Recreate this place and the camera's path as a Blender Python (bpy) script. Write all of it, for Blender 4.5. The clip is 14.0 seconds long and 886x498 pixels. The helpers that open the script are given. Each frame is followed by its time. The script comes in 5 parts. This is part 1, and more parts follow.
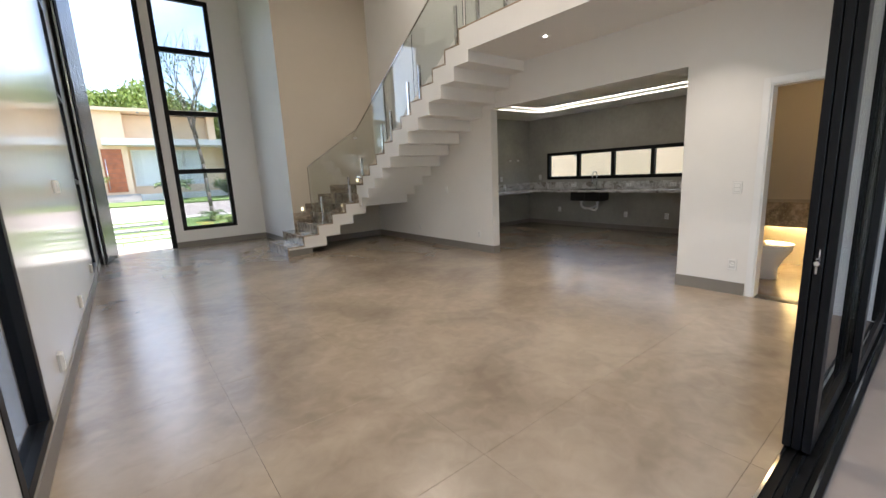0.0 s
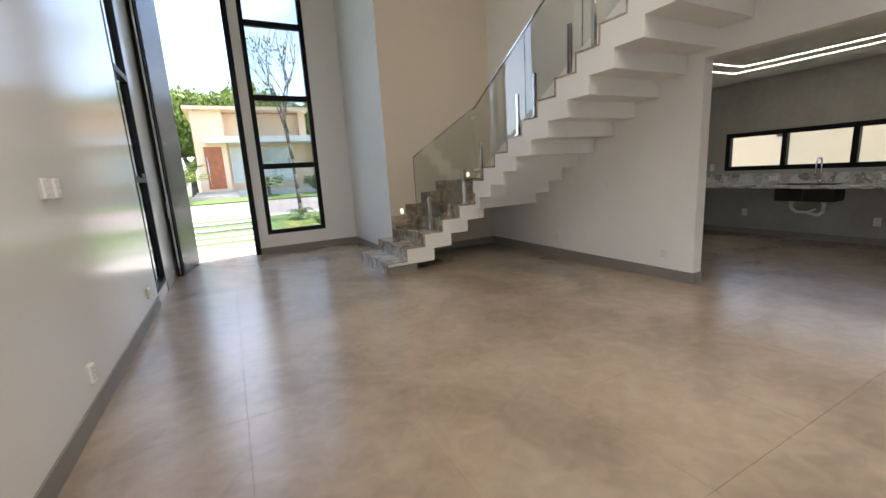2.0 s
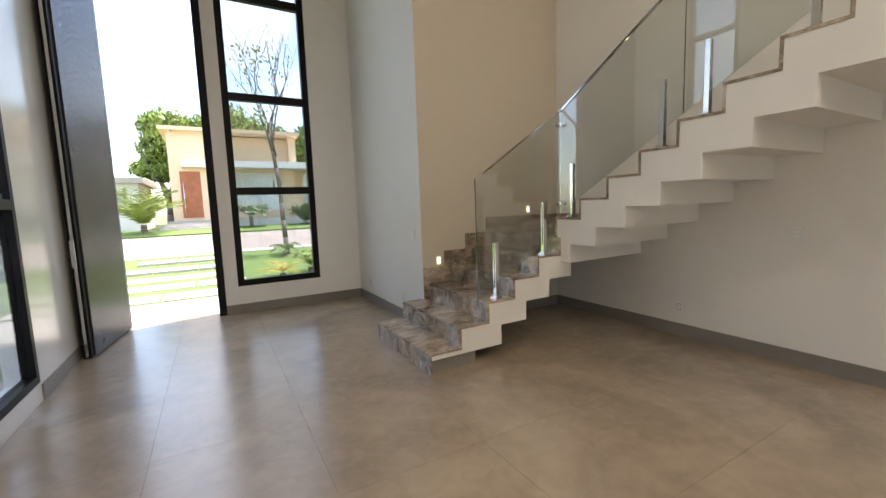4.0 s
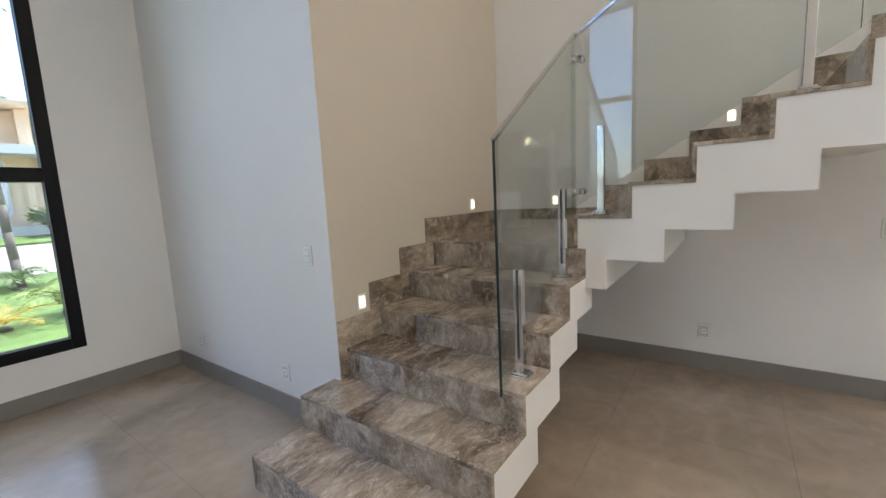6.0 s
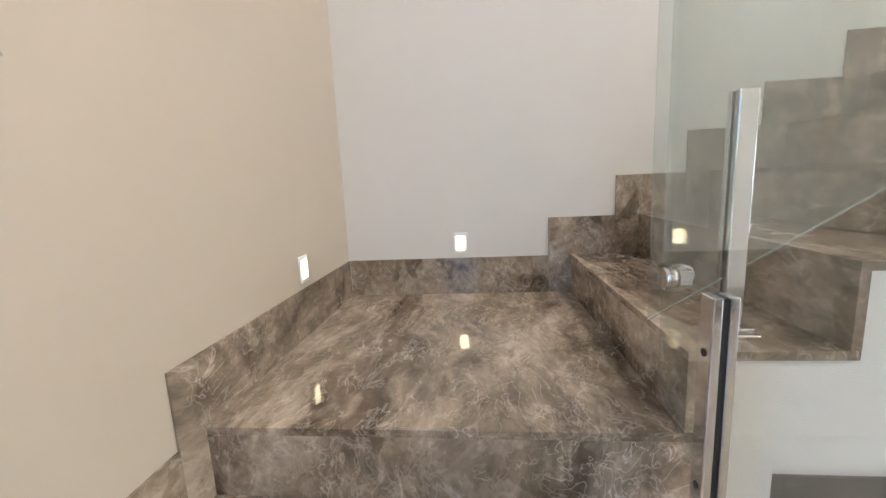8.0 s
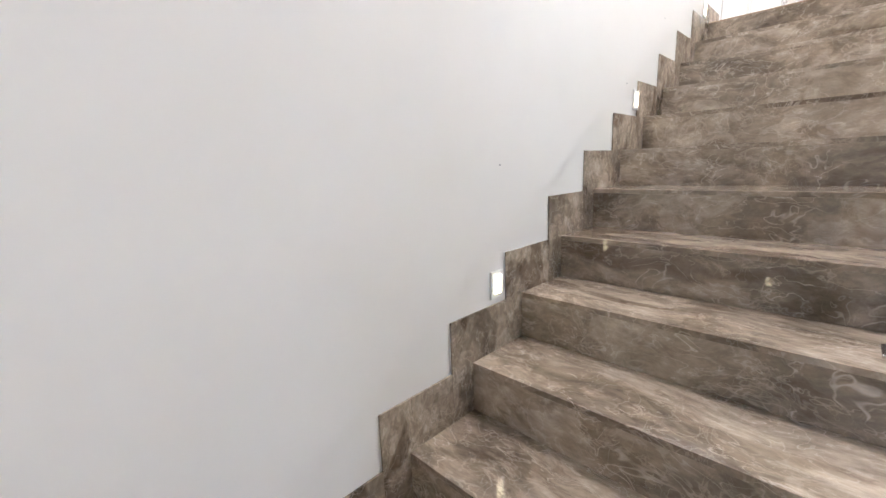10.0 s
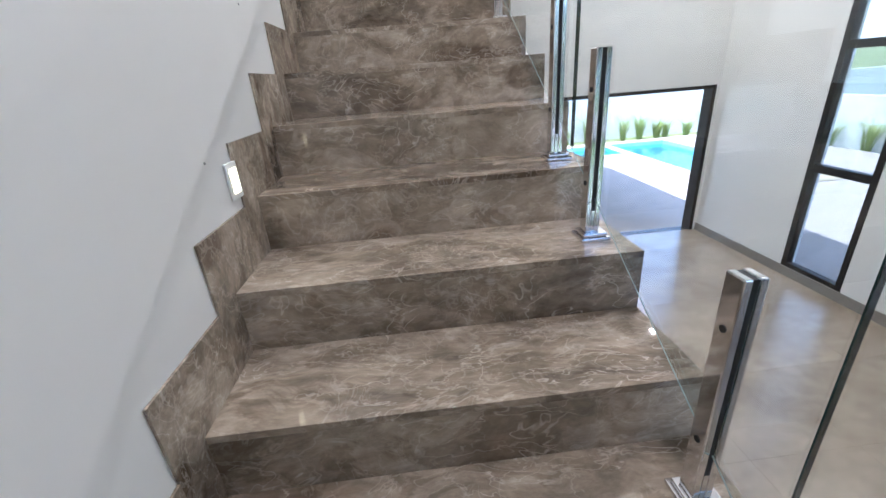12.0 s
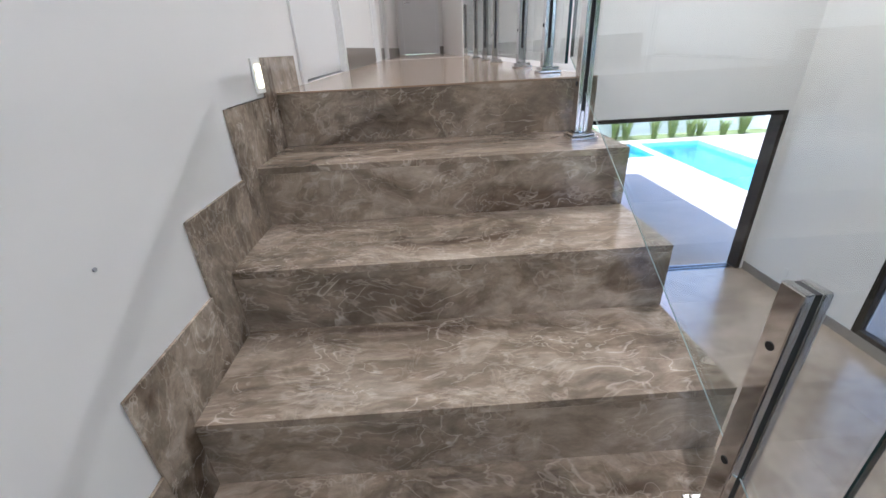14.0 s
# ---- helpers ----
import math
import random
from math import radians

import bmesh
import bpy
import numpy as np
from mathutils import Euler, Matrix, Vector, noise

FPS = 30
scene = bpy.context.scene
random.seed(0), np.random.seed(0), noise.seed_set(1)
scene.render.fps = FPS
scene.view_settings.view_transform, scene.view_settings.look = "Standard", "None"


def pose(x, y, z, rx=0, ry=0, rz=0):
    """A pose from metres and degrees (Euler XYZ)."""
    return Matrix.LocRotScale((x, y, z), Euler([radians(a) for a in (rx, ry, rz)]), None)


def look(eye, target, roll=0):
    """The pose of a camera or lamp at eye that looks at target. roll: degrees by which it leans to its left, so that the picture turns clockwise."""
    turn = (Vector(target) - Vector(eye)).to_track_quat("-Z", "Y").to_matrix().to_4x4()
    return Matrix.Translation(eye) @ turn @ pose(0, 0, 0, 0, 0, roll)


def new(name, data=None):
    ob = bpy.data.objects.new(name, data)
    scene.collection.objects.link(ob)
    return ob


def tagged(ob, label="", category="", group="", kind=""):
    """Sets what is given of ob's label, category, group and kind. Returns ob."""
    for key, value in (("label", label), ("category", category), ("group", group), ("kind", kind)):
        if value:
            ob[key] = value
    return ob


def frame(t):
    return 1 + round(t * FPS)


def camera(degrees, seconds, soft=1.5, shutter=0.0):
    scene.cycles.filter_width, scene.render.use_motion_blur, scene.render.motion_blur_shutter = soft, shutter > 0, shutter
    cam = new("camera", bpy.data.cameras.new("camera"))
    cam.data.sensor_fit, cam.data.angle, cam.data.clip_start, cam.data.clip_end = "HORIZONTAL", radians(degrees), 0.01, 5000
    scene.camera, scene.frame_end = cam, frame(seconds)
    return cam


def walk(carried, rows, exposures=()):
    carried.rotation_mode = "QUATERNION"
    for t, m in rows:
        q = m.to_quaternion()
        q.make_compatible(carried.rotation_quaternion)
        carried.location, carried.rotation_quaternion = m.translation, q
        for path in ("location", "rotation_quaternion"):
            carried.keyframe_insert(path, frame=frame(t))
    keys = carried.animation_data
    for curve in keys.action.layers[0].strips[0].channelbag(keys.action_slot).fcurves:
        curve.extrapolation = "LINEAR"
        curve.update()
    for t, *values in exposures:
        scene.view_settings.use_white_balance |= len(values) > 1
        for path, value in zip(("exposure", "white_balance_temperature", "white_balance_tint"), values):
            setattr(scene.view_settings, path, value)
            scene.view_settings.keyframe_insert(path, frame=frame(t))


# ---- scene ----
cam = camera(95.28, 14.0)
PATH = [
    (0.00, pose(-4.892, -8.675, 1.385, 79.46, 2.70, -38.58)),
    (0.50, pose(-4.698, -8.215, 1.362, 77.93, 2.84, -32.14)),
    (1.00, pose(-4.587, -7.592, 1.369, 77.88, 2.80, -27.91)),
    (1.50, pose(-4.546, -7.007, 1.352, 77.82, 3.23, -27.63)),
    (2.00, pose(-4.447, -6.440, 1.396, 79.25, 3.39, -27.94)),
    (2.50, pose(-4.367, -5.806, 1.419, 80.94, 2.66, -30.41)),
    (3.00, pose(-4.258, -5.214, 1.420, 83.43, 1.83, -28.80)),
    (5.50, pose(-3.783, -2.363, 1.414, 83.69, 2.17, -42.70)),
    (6.00, pose(-3.543, -1.859, 1.414, 82.53, 2.80, -54.41)),
    (6.50, pose(-3.159, -1.380, 1.419, 81.88, 3.71, -63.44)),
    (7.00, pose(-2.756, -0.920, 1.423, 80.82, 3.23, -71.83)),
    (7.50, pose(-2.303, -0.670, 1.490, 81.13, 2.79, -77.64)),
    (10.00, pose(-0.862, -0.699, 2.295, 78.34, 2.19, -135.35)),
    (10.50, pose(-0.601, -0.929, 2.402, 79.41, 4.07, -152.78)),
    (11.00, pose(-0.548, -1.314, 2.505, 76.97, 5.29, -166.26)),
    (11.50, pose(-0.470, -1.649, 2.659, 72.45, 4.96, -177.12)),
    (12.00, pose(-0.501, -1.905, 2.819, 66.95, 4.25, -185.01)),
    (12.50, pose(-0.528, -2.202, 2.970, 64.05, 3.89, -186.30)),
    (13.00, pose(-0.495, -2.443, 3.133, 63.36, 3.17, -187.54)),
    (13.50, pose(-0.593, -2.675, 3.240, 64.90, 1.91, -187.70)),
    (14.00, pose(-0.507, -2.891, 3.351, 63.49, 2.71, -182.73)),
]
EXPOSURES = [(0.0, 2.5, 6400, 12), (2.0, 2.5, 6400, 12), (3.0, 2.52, 6750, 12), (5.4, 2.55, 7050, 13), (6.0, 2.95, 6150, 12), (6.5, 3.35, 5700, 12), (7.0, 3.65, 5900, 12), (7.5, 3.75, 6000, 13), (10.0, 3.9, 5600, 15), (11.0, 3.4, 5300, 13), (11.5, 3.25, 5270, 13), (12.5, 2.98, 5200, 14), (14.0, 2.85, 5280, 14)]
walk(cam, PATH, EXPOSURES)
LAMP_COLOR, HALL_W, SLAB_W = (1.0, 0.885, 0.755), 3.3, 1.3

# ---------------------------------------------------------------- world, sun, lamps
SUN_EL, SUN_AZ = radians(76), radians(75)   # azimuth clockwise from +y
world = bpy.data.worlds.new("sky")
scene.world = world
world.use_nodes = True
wn = world.node_tree
sky = wn.nodes.new("ShaderNodeTexSky")
sky.sky_type = "NISHITA"
sky.sun_disc = False
sky.sun_elevation, sky.sun_rotation = SUN_EL, SUN_AZ
sky.air_density, sky.dust_density, sky.ozone_density = 1.0, 1.2, 1.2
# thin broken cloud over the blue
wtc, wno, wrp, wmx = (wn.nodes.new(k) for k in ("ShaderNodeTexCoord", "ShaderNodeTexNoise", "ShaderNodeMapRange", "ShaderNodeMixRGB"))
wno.inputs["Scale"].default_value, wno.inputs["Detail"].default_value, wno.inputs["Distortion"].default_value = 3.2, 8, 0.5
wrp.inputs["From Min"].default_value, wrp.inputs["From Max"].default_value, wrp.inputs["To Max"].default_value = 0.44, 0.66, 0.75
wmx.inputs[2].default_value = (4.1, 4.25, 4.55, 1)
wn.links.new(wtc.outputs["Generated"], wno.inputs["Vector"])
wn.links.new(wno.outputs["Fac"], wrp.inputs["Value"])
wn.links.new(wrp.outputs[0], wmx.inputs[0])
wn.links.new(sky.outputs[0], wmx.inputs[1])
wn.links.new(wmx.outputs[0], wn.nodes["Background"].inputs[0])
wn.nodes["Background"].inputs[1].default_value = 0.13

sun_data = bpy.data.lights.new("sun", "SUN")
sun_data.energy, sun_data.angle, sun_data.color = 2.6, radians(0.6), (1.0, 0.96, 0.9)
sun = new("sun", sun_data)
sun_dir = Vector((math.sin(SUN_AZ) * math.cos(SUN_EL), math.cos(SUN_AZ) * math.cos(SUN_EL), math.sin(SUN_EL)))
sun.matrix_world = look(sun_dir * 30, (0, 0, 0))


def area_lamp(name, m, sx, sy, watts, color):
    d = bpy.data.lights.new(name, "AREA")
    d.shape, d.size, d.size_y, d.energy, d.color = "RECTANGLE", sx, sy, watts, color
    ob = new(name, d)
    ob.matrix_world = m
    return ob


# ---------------------------------------------------------------- materials
def mat(name, color, rough=0.5, metal=0.0, var=0.0, scale=3.0, bump=0.0, bscale=60.0, color2=None, spec=0.5, emit=None, coords="Object", coat=0.0):
    """A node material: two scales of noise vary the colour, fine noise gives relief."""
    m = bpy.data.materials.new(name)
    m.use_nodes = True
    nt = m.node_tree
    b = nt.nodes["Principled BSDF"]
    b.inputs["Roughness"].default_value = rough
    b.inputs["Metallic"].default_value = metal
    b.inputs["Specular IOR Level"].default_value = spec
    b.inputs["Coat Weight"].default_value = coat
    b.inputs["Coat Roughness"].default_value = 0.1
    b.inputs["Base Color"].default_value = (*color, 1)
    if emit:
        b.inputs["Emission Color"].default_value = (*emit[0], 1)
        b.inputs["Emission Strength"].default_value = emit[1]
    if var or bump:
        tc = nt.nodes.new("ShaderNodeTexCoord")
    if var:
        n1, n2 = nt.nodes.new("ShaderNodeTexNoise"), nt.nodes.new("ShaderNodeTexNoise")
        n1.inputs["Scale"].default_value, n2.inputs["Scale"].default_value = scale, scale * 9
        n1.inputs["Detail"].default_value, n2.inputs["Detail"].default_value = 4, 6
        mx = nt.nodes.new("ShaderNodeMath")
        mx.operation = "MULTIPLY_ADD"
        mx.inputs[1].default_value = 0.35
        nt.links.new(tc.outputs[coords], n1.inputs["Vector"])
        nt.links.new(tc.outputs[coords], n2.inputs["Vector"])
        nt.links.new(n2.outputs["Fac"], mx.inputs[0])
        nt.links.new(n1.outputs["Fac"], mx.inputs[2])
        rp = nt.nodes.new("ShaderNodeValToRGB")
        c2 = color2 or tuple(c * (1 - var) for c in color)
        rp.color_ramp.elements[0].position, rp.color_ramp.elements[1].position = 0.45, 0.9
        rp.color_ramp.elements[0].color, rp.color_ramp.elements[1].color = (*c2, 1), (*color, 1)
        nt.links.new(mx.outputs[0], rp.inputs[0])
        nt.links.new(rp.outputs[0], b.inputs["Base Color"])
        rr = nt.nodes.new("ShaderNodeMapRange")
        rr.inputs["To Min"].default_value, rr.inputs["To Max"].default_value = rough * 0.88, min(1, rough * 1.12)
        nt.links.new(n1.outputs["Fac"], rr.inputs["Value"])
        nt.links.new(rr.outputs[0], b.inputs["Roughness"])
    if bump:
        nb, bp = nt.nodes.new("ShaderNodeTexNoise"), nt.nodes.new("ShaderNodeBump")
        nb.inputs["Scale"].default_value, nb.inputs["Detail"].default_value = bscale, 5
        bp.inputs["Strength"].default_value, bp.inputs["Distance"].default_value = bump, 0.004
        nt.links.new(tc.outputs[coords], nb.inputs["Vector"])
        nt.links.new(nb.outputs["Fac"], bp.inputs["Height"])
        nt.links.new(bp.outputs[0], b.inputs["Normal"])
    return m


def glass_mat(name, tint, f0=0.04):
    """Thin see-through glass with the given tint; its gloss rises at grazing angles."""
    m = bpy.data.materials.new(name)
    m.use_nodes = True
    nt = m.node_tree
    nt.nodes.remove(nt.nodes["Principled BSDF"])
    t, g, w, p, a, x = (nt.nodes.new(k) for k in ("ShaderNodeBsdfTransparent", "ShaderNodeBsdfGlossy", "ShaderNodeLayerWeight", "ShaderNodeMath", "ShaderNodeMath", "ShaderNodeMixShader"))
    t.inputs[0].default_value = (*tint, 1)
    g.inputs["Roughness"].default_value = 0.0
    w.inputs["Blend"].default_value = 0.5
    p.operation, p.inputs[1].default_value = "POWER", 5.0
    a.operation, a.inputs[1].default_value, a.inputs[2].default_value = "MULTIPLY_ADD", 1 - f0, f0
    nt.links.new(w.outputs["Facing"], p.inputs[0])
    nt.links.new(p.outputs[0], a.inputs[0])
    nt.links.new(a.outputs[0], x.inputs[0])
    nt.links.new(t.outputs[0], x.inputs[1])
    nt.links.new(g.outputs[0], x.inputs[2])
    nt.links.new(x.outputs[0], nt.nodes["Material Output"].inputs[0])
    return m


def stone_mat(name, dark, mid, light, vein, rough, scale=1.0, vein_amount=0.5):
    """Polished natural stone: drifting clouds and bands, crossed by nets of fine pale creases; each piece is cut elsewhere."""
    m = bpy.data.materials.new(name)
    m.use_nodes = True
    nt = m.node_tree
    b = nt.nodes["Principled BSDF"]
    N, L = nt.nodes.new, nt.links.new

    def math_node(op, a, c=None, d=None):
        n = N("ShaderNodeMath")
        n.operation = op
        for i, v in enumerate((a, c, d)):
            if v is None:
                continue
            if isinstance(v, (int, float)):
                n.inputs[i].default_value = v
            else:
                L(v, n.inputs[i])
        return n.outputs[0]

    def ramp(v, lo, hi, a=0.0, c=1.0):
        n = N("ShaderNodeMapRange")
        n.interpolation_type = "SMOOTHSTEP"
        n.inputs["From Min"].default_value, n.inputs["From Max"].default_value = lo, hi
        n.inputs["To Min"].default_value, n.inputs["To Max"].default_value = a, c
        L(v, n.inputs["Value"])
        return n.outputs[0]

    tc, inf, add, mul, comb = N("ShaderNodeTexCoord"), N("ShaderNodeObjectInfo"), N("ShaderNodeVectorMath"), N("ShaderNodeVectorMath"), N("ShaderNodeCombineXYZ")
    mul.operation = "SCALE"
    for i in range(3):
        L(inf.outputs["Random"], comb.inputs[i])
    L(comb.outputs[0], mul.inputs[0])
    mul.inputs["Scale"].default_value = 37.0
    L(tc.outputs["Object"], add.inputs[0])
    L(mul.outputs[0], add.inputs[1])

    def field(rot, stretch, sc, detail, distortion):
        mp, n = N("ShaderNodeMapping"), N("ShaderNodeTexNoise")
        mp.inputs["Rotation"].default_value, mp.inputs["Scale"].default_value = rot, stretch
        L(add.outputs[0], mp.inputs[0])
        n.inputs["Scale"].default_value, n.inputs["Detail"].default_value, n.inputs["Distortion"].default_value = sc * scale, detail, distortion
        n.inputs["Roughness"].default_value = 0.6
        L(mp.outputs[0], n.inputs["Vector"])
        return n.outputs["Fac"]

    # a slow drift bends every figure of the stone
    wob, wsc, wad = N("ShaderNodeTexNoise"), N("ShaderNodeVectorMath"), N("ShaderNodeVectorMath")
    wob.inputs["Scale"].default_value, wob.inputs["Detail"].default_value = 3.2 * scale, 3
    L(add.outputs[0], wob.inputs["Vector"])
    wsc.operation, wsc.inputs["Scale"].default_value = "SCALE", 0.13
    L(wob.outputs["Color"], wsc.inputs[0])
    L(add.outputs[0], wad.inputs[0])
    L(wsc.outputs[0], wad.inputs[1])

    def bent(rot, stretch, sc, detail, distortion=0.0, rough_n=0.6):
        """A field of noise on the bent coordinates."""
        mp, n = N("ShaderNodeMapping"), N("ShaderNodeTexNoise")
        mp.inputs["Rotation"].default_value, mp.inputs["Scale"].default_value = rot, stretch
        L(wad.outputs[0], mp.inputs[0])
        n.inputs["Scale"].default_value, n.inputs["Detail"].default_value, n.inputs["Distortion"].default_value = sc * scale, detail, distortion
        n.inputs["Roughness"].default_value = rough_n
        L(mp.outputs[0], n.inputs["Vector"])
        return n.outputs["Fac"]

    def creases(f, width):
        d = math_node("ABSOLUTE", math_node("SUBTRACT", f, 0.5))
        return ramp(d, 0.0, width, 1.0, 0.0)

    cloud = bent((0.35, 0.5, 0.6), (1.0, 2.2, 1.7), 1.7, 8, 0.6, 0.66)
    rp = N("ShaderNodeValToRGB")
    e = rp.color_ramp.elements
    e[0].position, e[0].color = 0.33, (*dark, 1)
    e[1].position, e[1].color = 0.66, (*light, 1)
    e.new(0.49).color = (*mid, 1)
    L(cloud, rp.inputs[0])
    # crisp-edged darker patches
    pt = N("ShaderNodeMixRGB")
    pt.blend_type = "MULTIPLY"
    L(math_node("MULTIPLY", ramp(bent((0.6, 0.2, 0.5), (1.0, 1.9, 1.5), 3.3, 6, 0.5, 0.62), 0.485, 0.53), 0.55), pt.inputs[0])
    L(rp.outputs[0], pt.inputs[1])
    pt.inputs[2].default_value = (0.55, 0.52, 0.48, 1)
    # feathery pale creases in three sizes, each gathered in patches of its own
    p1 = ramp(field((0.4, 0.1, 0.2), (1, 1, 1), 4.5, 3, 0.6), 0.42, 0.60)
    p2 = ramp(field((0.1, 0.7, 0.4), (1.0, 1.5, 1.2), 3.4, 3, 0.8), 0.44, 0.62)
    c1 = creases(bent((0.3, 0.4, 0.75), (1.0, 2.6, 1.8), 2.4, 5, 0.4), 0.012)
    c2 = math_node("MULTIPLY", creases(bent((0.5, 0.3, 0.6), (0.9, 2.0, 1.5), 7.5, 2.5, 0.9), 0.020), p1)
    c3 = math_node("MULTIPLY", creases(bent((0.2, 0.9, -0.5), (1.5, 1.0, 1.1), 12.0, 2.5, 0.8), 0.028), p2)
    net = math_node("MAXIMUM", math_node("MULTIPLY", c1, 0.55), math_node("MAXIMUM", c2, math_node("MULTIPLY", c3, 0.45)))
    # broad dark bands with one firm edge
    band = math_node("MULTIPLY", ramp(bent((0.2, 0.1, 0.9), (0.45, 2.8, 1.8), 1.15, 3, 0.3), 0.57, 0.61), ramp(bent((0.2, 0.1, 0.9), (0.45, 2.8, 1.8), 1.15, 3, 0.3), 0.64, 0.76, 1.0, 0.35))
    mix, dk, grain = N("ShaderNodeMixRGB"), N("ShaderNodeMixRGB"), N("ShaderNodeMixRGB")
    dk.blend_type = "MULTIPLY"
    L(math_node("MULTIPLY", band, 0.85), dk.inputs[0])
    L(pt.outputs[0], dk.inputs[1])
    dk.inputs[2].default_value = (0.47, 0.42, 0.38, 1)
    L(math_node("MULTIPLY", net, vein_amount), mix.inputs[0])
    L(dk.outputs[0], mix.inputs[1])
    mix.inputs[2].default_value = (*vein, 1)
    grain.blend_type = "OVERLAY"
    grain.inputs[0].default_value = 0.45
    L(mix.outputs[0], grain.inputs[1])
    L(bent((0.3, 0.2, 0.5), (0.8, 2.0, 1.5), 26, 6, 0.3, 0.7), grain.inputs[2])
    # feathered strokes that fall from light to dark
    fibre = ramp(bent((0.1, 0.5, 1.05), (0.9, 2.6, 1.9), 11.0, 4, 0.35), 0.34, 0.66, 0.15, 0.85)
    streak = N("ShaderNodeMixRGB")
    streak.blend_type = "OVERLAY"
    streak.inputs[0].default_value = 0.22
    L(grain.outputs[0], streak.inputs[1])
    L(fibre, streak.inputs[2])
    L(streak.outputs[0], b.inputs["Base Color"])
    L(ramp(cloud, 0.0, 1.0, rough * 0.7, rough * 1.5), b.inputs["Roughness"])
    bp = N("ShaderNodeBump")
    bp.inputs["Strength"].default_value, bp.inputs["Distance"].default_value = 0.03, 0.001
    L(net, bp.inputs["Height"])
    L(bp.outputs[0], b.inputs["Normal"])
    return m


M_WALL = mat("white_wall_paint", (0.80, 0.785, 0.755), 0.45, var=0.05, scale=0.7, bump=0.006, bscale=25)
M_SATIN = mat("satin_white_wall_paint", (0.78, 0.77, 0.745), 0.15, var=0.04, scale=0.7, bump=0.012, bscale=9)
# cream whose darkness partly stands in for the stair wall's dimmer, warmer light
M_BEIGE = mat("cream_shaded_paint", (0.58, 0.52, 0.432), 0.5, var=0.05, scale=0.7, bump=0.006, bscale=25)
M_CEIL = mat("ceiling_paint", (0.80, 0.785, 0.75), 0.7, var=0.04, scale=0.6)
M_CEMENT = mat("cement_plaster", (0.44, 0.425, 0.372), 0.75, var=0.28, scale=1.3, bump=0.15, bscale=40)
M_BASE = mat("grey_porcelain", (0.235, 0.215, 0.19), 0.4, var=0.12, scale=2.0)
M_BLACK = mat("black_aluminium", (0.005, 0.005, 0.0055), 0.45, spec=0.2, var=0.1, scale=5.0)
M_RIB = mat("dark_ribbed_panel", (0.11, 0.11, 0.12), 0.26, metal=0.5, var=0.1, scale=4.0)
M_STEEL = mat("polished_steel", (0.72, 0.72, 0.73), 0.1, metal=1.0, var=0.04, scale=8.0)
M_RUBBER = mat("black_rubber", (0.015, 0.015, 0.015), 0.6)
M_PLASTIC = mat("white_plastic", (0.82, 0.82, 0.80), 0.3)
M_SEAT = mat("pale_grey_plastic", (0.62, 0.62, 0.61), 0.35)
M_GREYPL = mat("grey_plastic", (0.35, 0.35, 0.35), 0.4)
# tint strength set to dim the bright outdoors seen through the tall windows
M_GLASS = glass_mat("tinted_window_glass", (0.70, 0.725, 0.735))
M_CLEAR = glass_mat("clear_window_glass", (0.97, 0.985, 0.98))
M_RGLASS = glass_mat("railing_glass", (0.905, 0.93, 0.92), 0.09)
M_GRIM = mat("bright_rim_strip", (0.42, 0.50, 0.47), 0.1)
M_GEDGE = mat("glass_edge", (0.012, 0.03, 0.027), 0.08)
M_STONE = stone_mat("brown_quartzite", (0.130, 0.104, 0.078), (0.325, 0.264, 0.202), (0.49, 0.412, 0.328), (0.68, 0.60, 0.51), 0.022, 1.0, 0.5)
M_COUNTER = stone_mat("pale_granite", (0.56, 0.55, 0.53), (0.63, 0.62, 0.60), (0.69, 0.68, 0.66), (0.46, 0.45, 0.43), 0.12, 1.2, 0.3)
M_LED = mat("led_strip", (1, 1, 1), 0.5, emit=((1.0, 0.93, 0.82), 6.0))
M_STEPLED = mat("step_light_lens", (1, 1, 1), 0.5, emit=((1.0, 0.80, 0.42), 0.6))
M_WARMLED = mat("warm_led", (1, 1, 1), 0.5, emit=((1.0, 0.72, 0.30), 9.0))
M_DOWN = mat("downlight_lens", (1, 1, 1), 0.5, emit=((1.0, 0.95, 0.85), 8.0))
M_DOORW = mat("white_lacquer", (0.80, 0.80, 0.79), 0.3, var=0.03, scale=1.0)
M_SINK = mat("black_composite", (0.02, 0.018, 0.016), 0.35, var=0.2, scale=20)
M_PIPE = mat("pvc_pipe", (0.80, 0.79, 0.77), 0.4)
M_CERAMIC = mat("ceramic", (0.82, 0.81, 0.78), 0.08)
M_PEACH = mat("peach_render", (0.80, 0.60, 0.41), 0.85, var=0.08, scale=1.5, bump=0.2, bscale=30)
M_WHITER = mat("white_render", (0.78, 0.77, 0.74), 0.85, var=0.08, scale=1.5, bump=0.2, bscale=30)
M_CONC = mat("pale_concrete", (0.44, 0.41, 0.375), 0.8, var=0.15, scale=2.0, bump=0.2, bscale=50)
M_ASPH = mat("worn_paving", (0.29, 0.245, 0.225), 0.9, var=0.2, scale=0.8, bump=0.3, bscale=40)
M_GRASS = mat("lawn", (0.13, 0.21, 0.045), 0.9, var=0.45, scale=2.2, bump=0.8, bscale=90)
M_EARTH = mat("ground", (0.16, 0.19, 0.07), 0.95, var=0.4, scale=0.3, bump=0.5, bscale=20)
M_DECK = mat("deck_stone", (0.32, 0.27, 0.24), 0.7, var=0.12, scale=1.5, bump=0.1, bscale=40)
M_COPE = mat("pool_coping", (0.36, 0.30, 0.20), 0.7, var=0.12, scale=3.0)
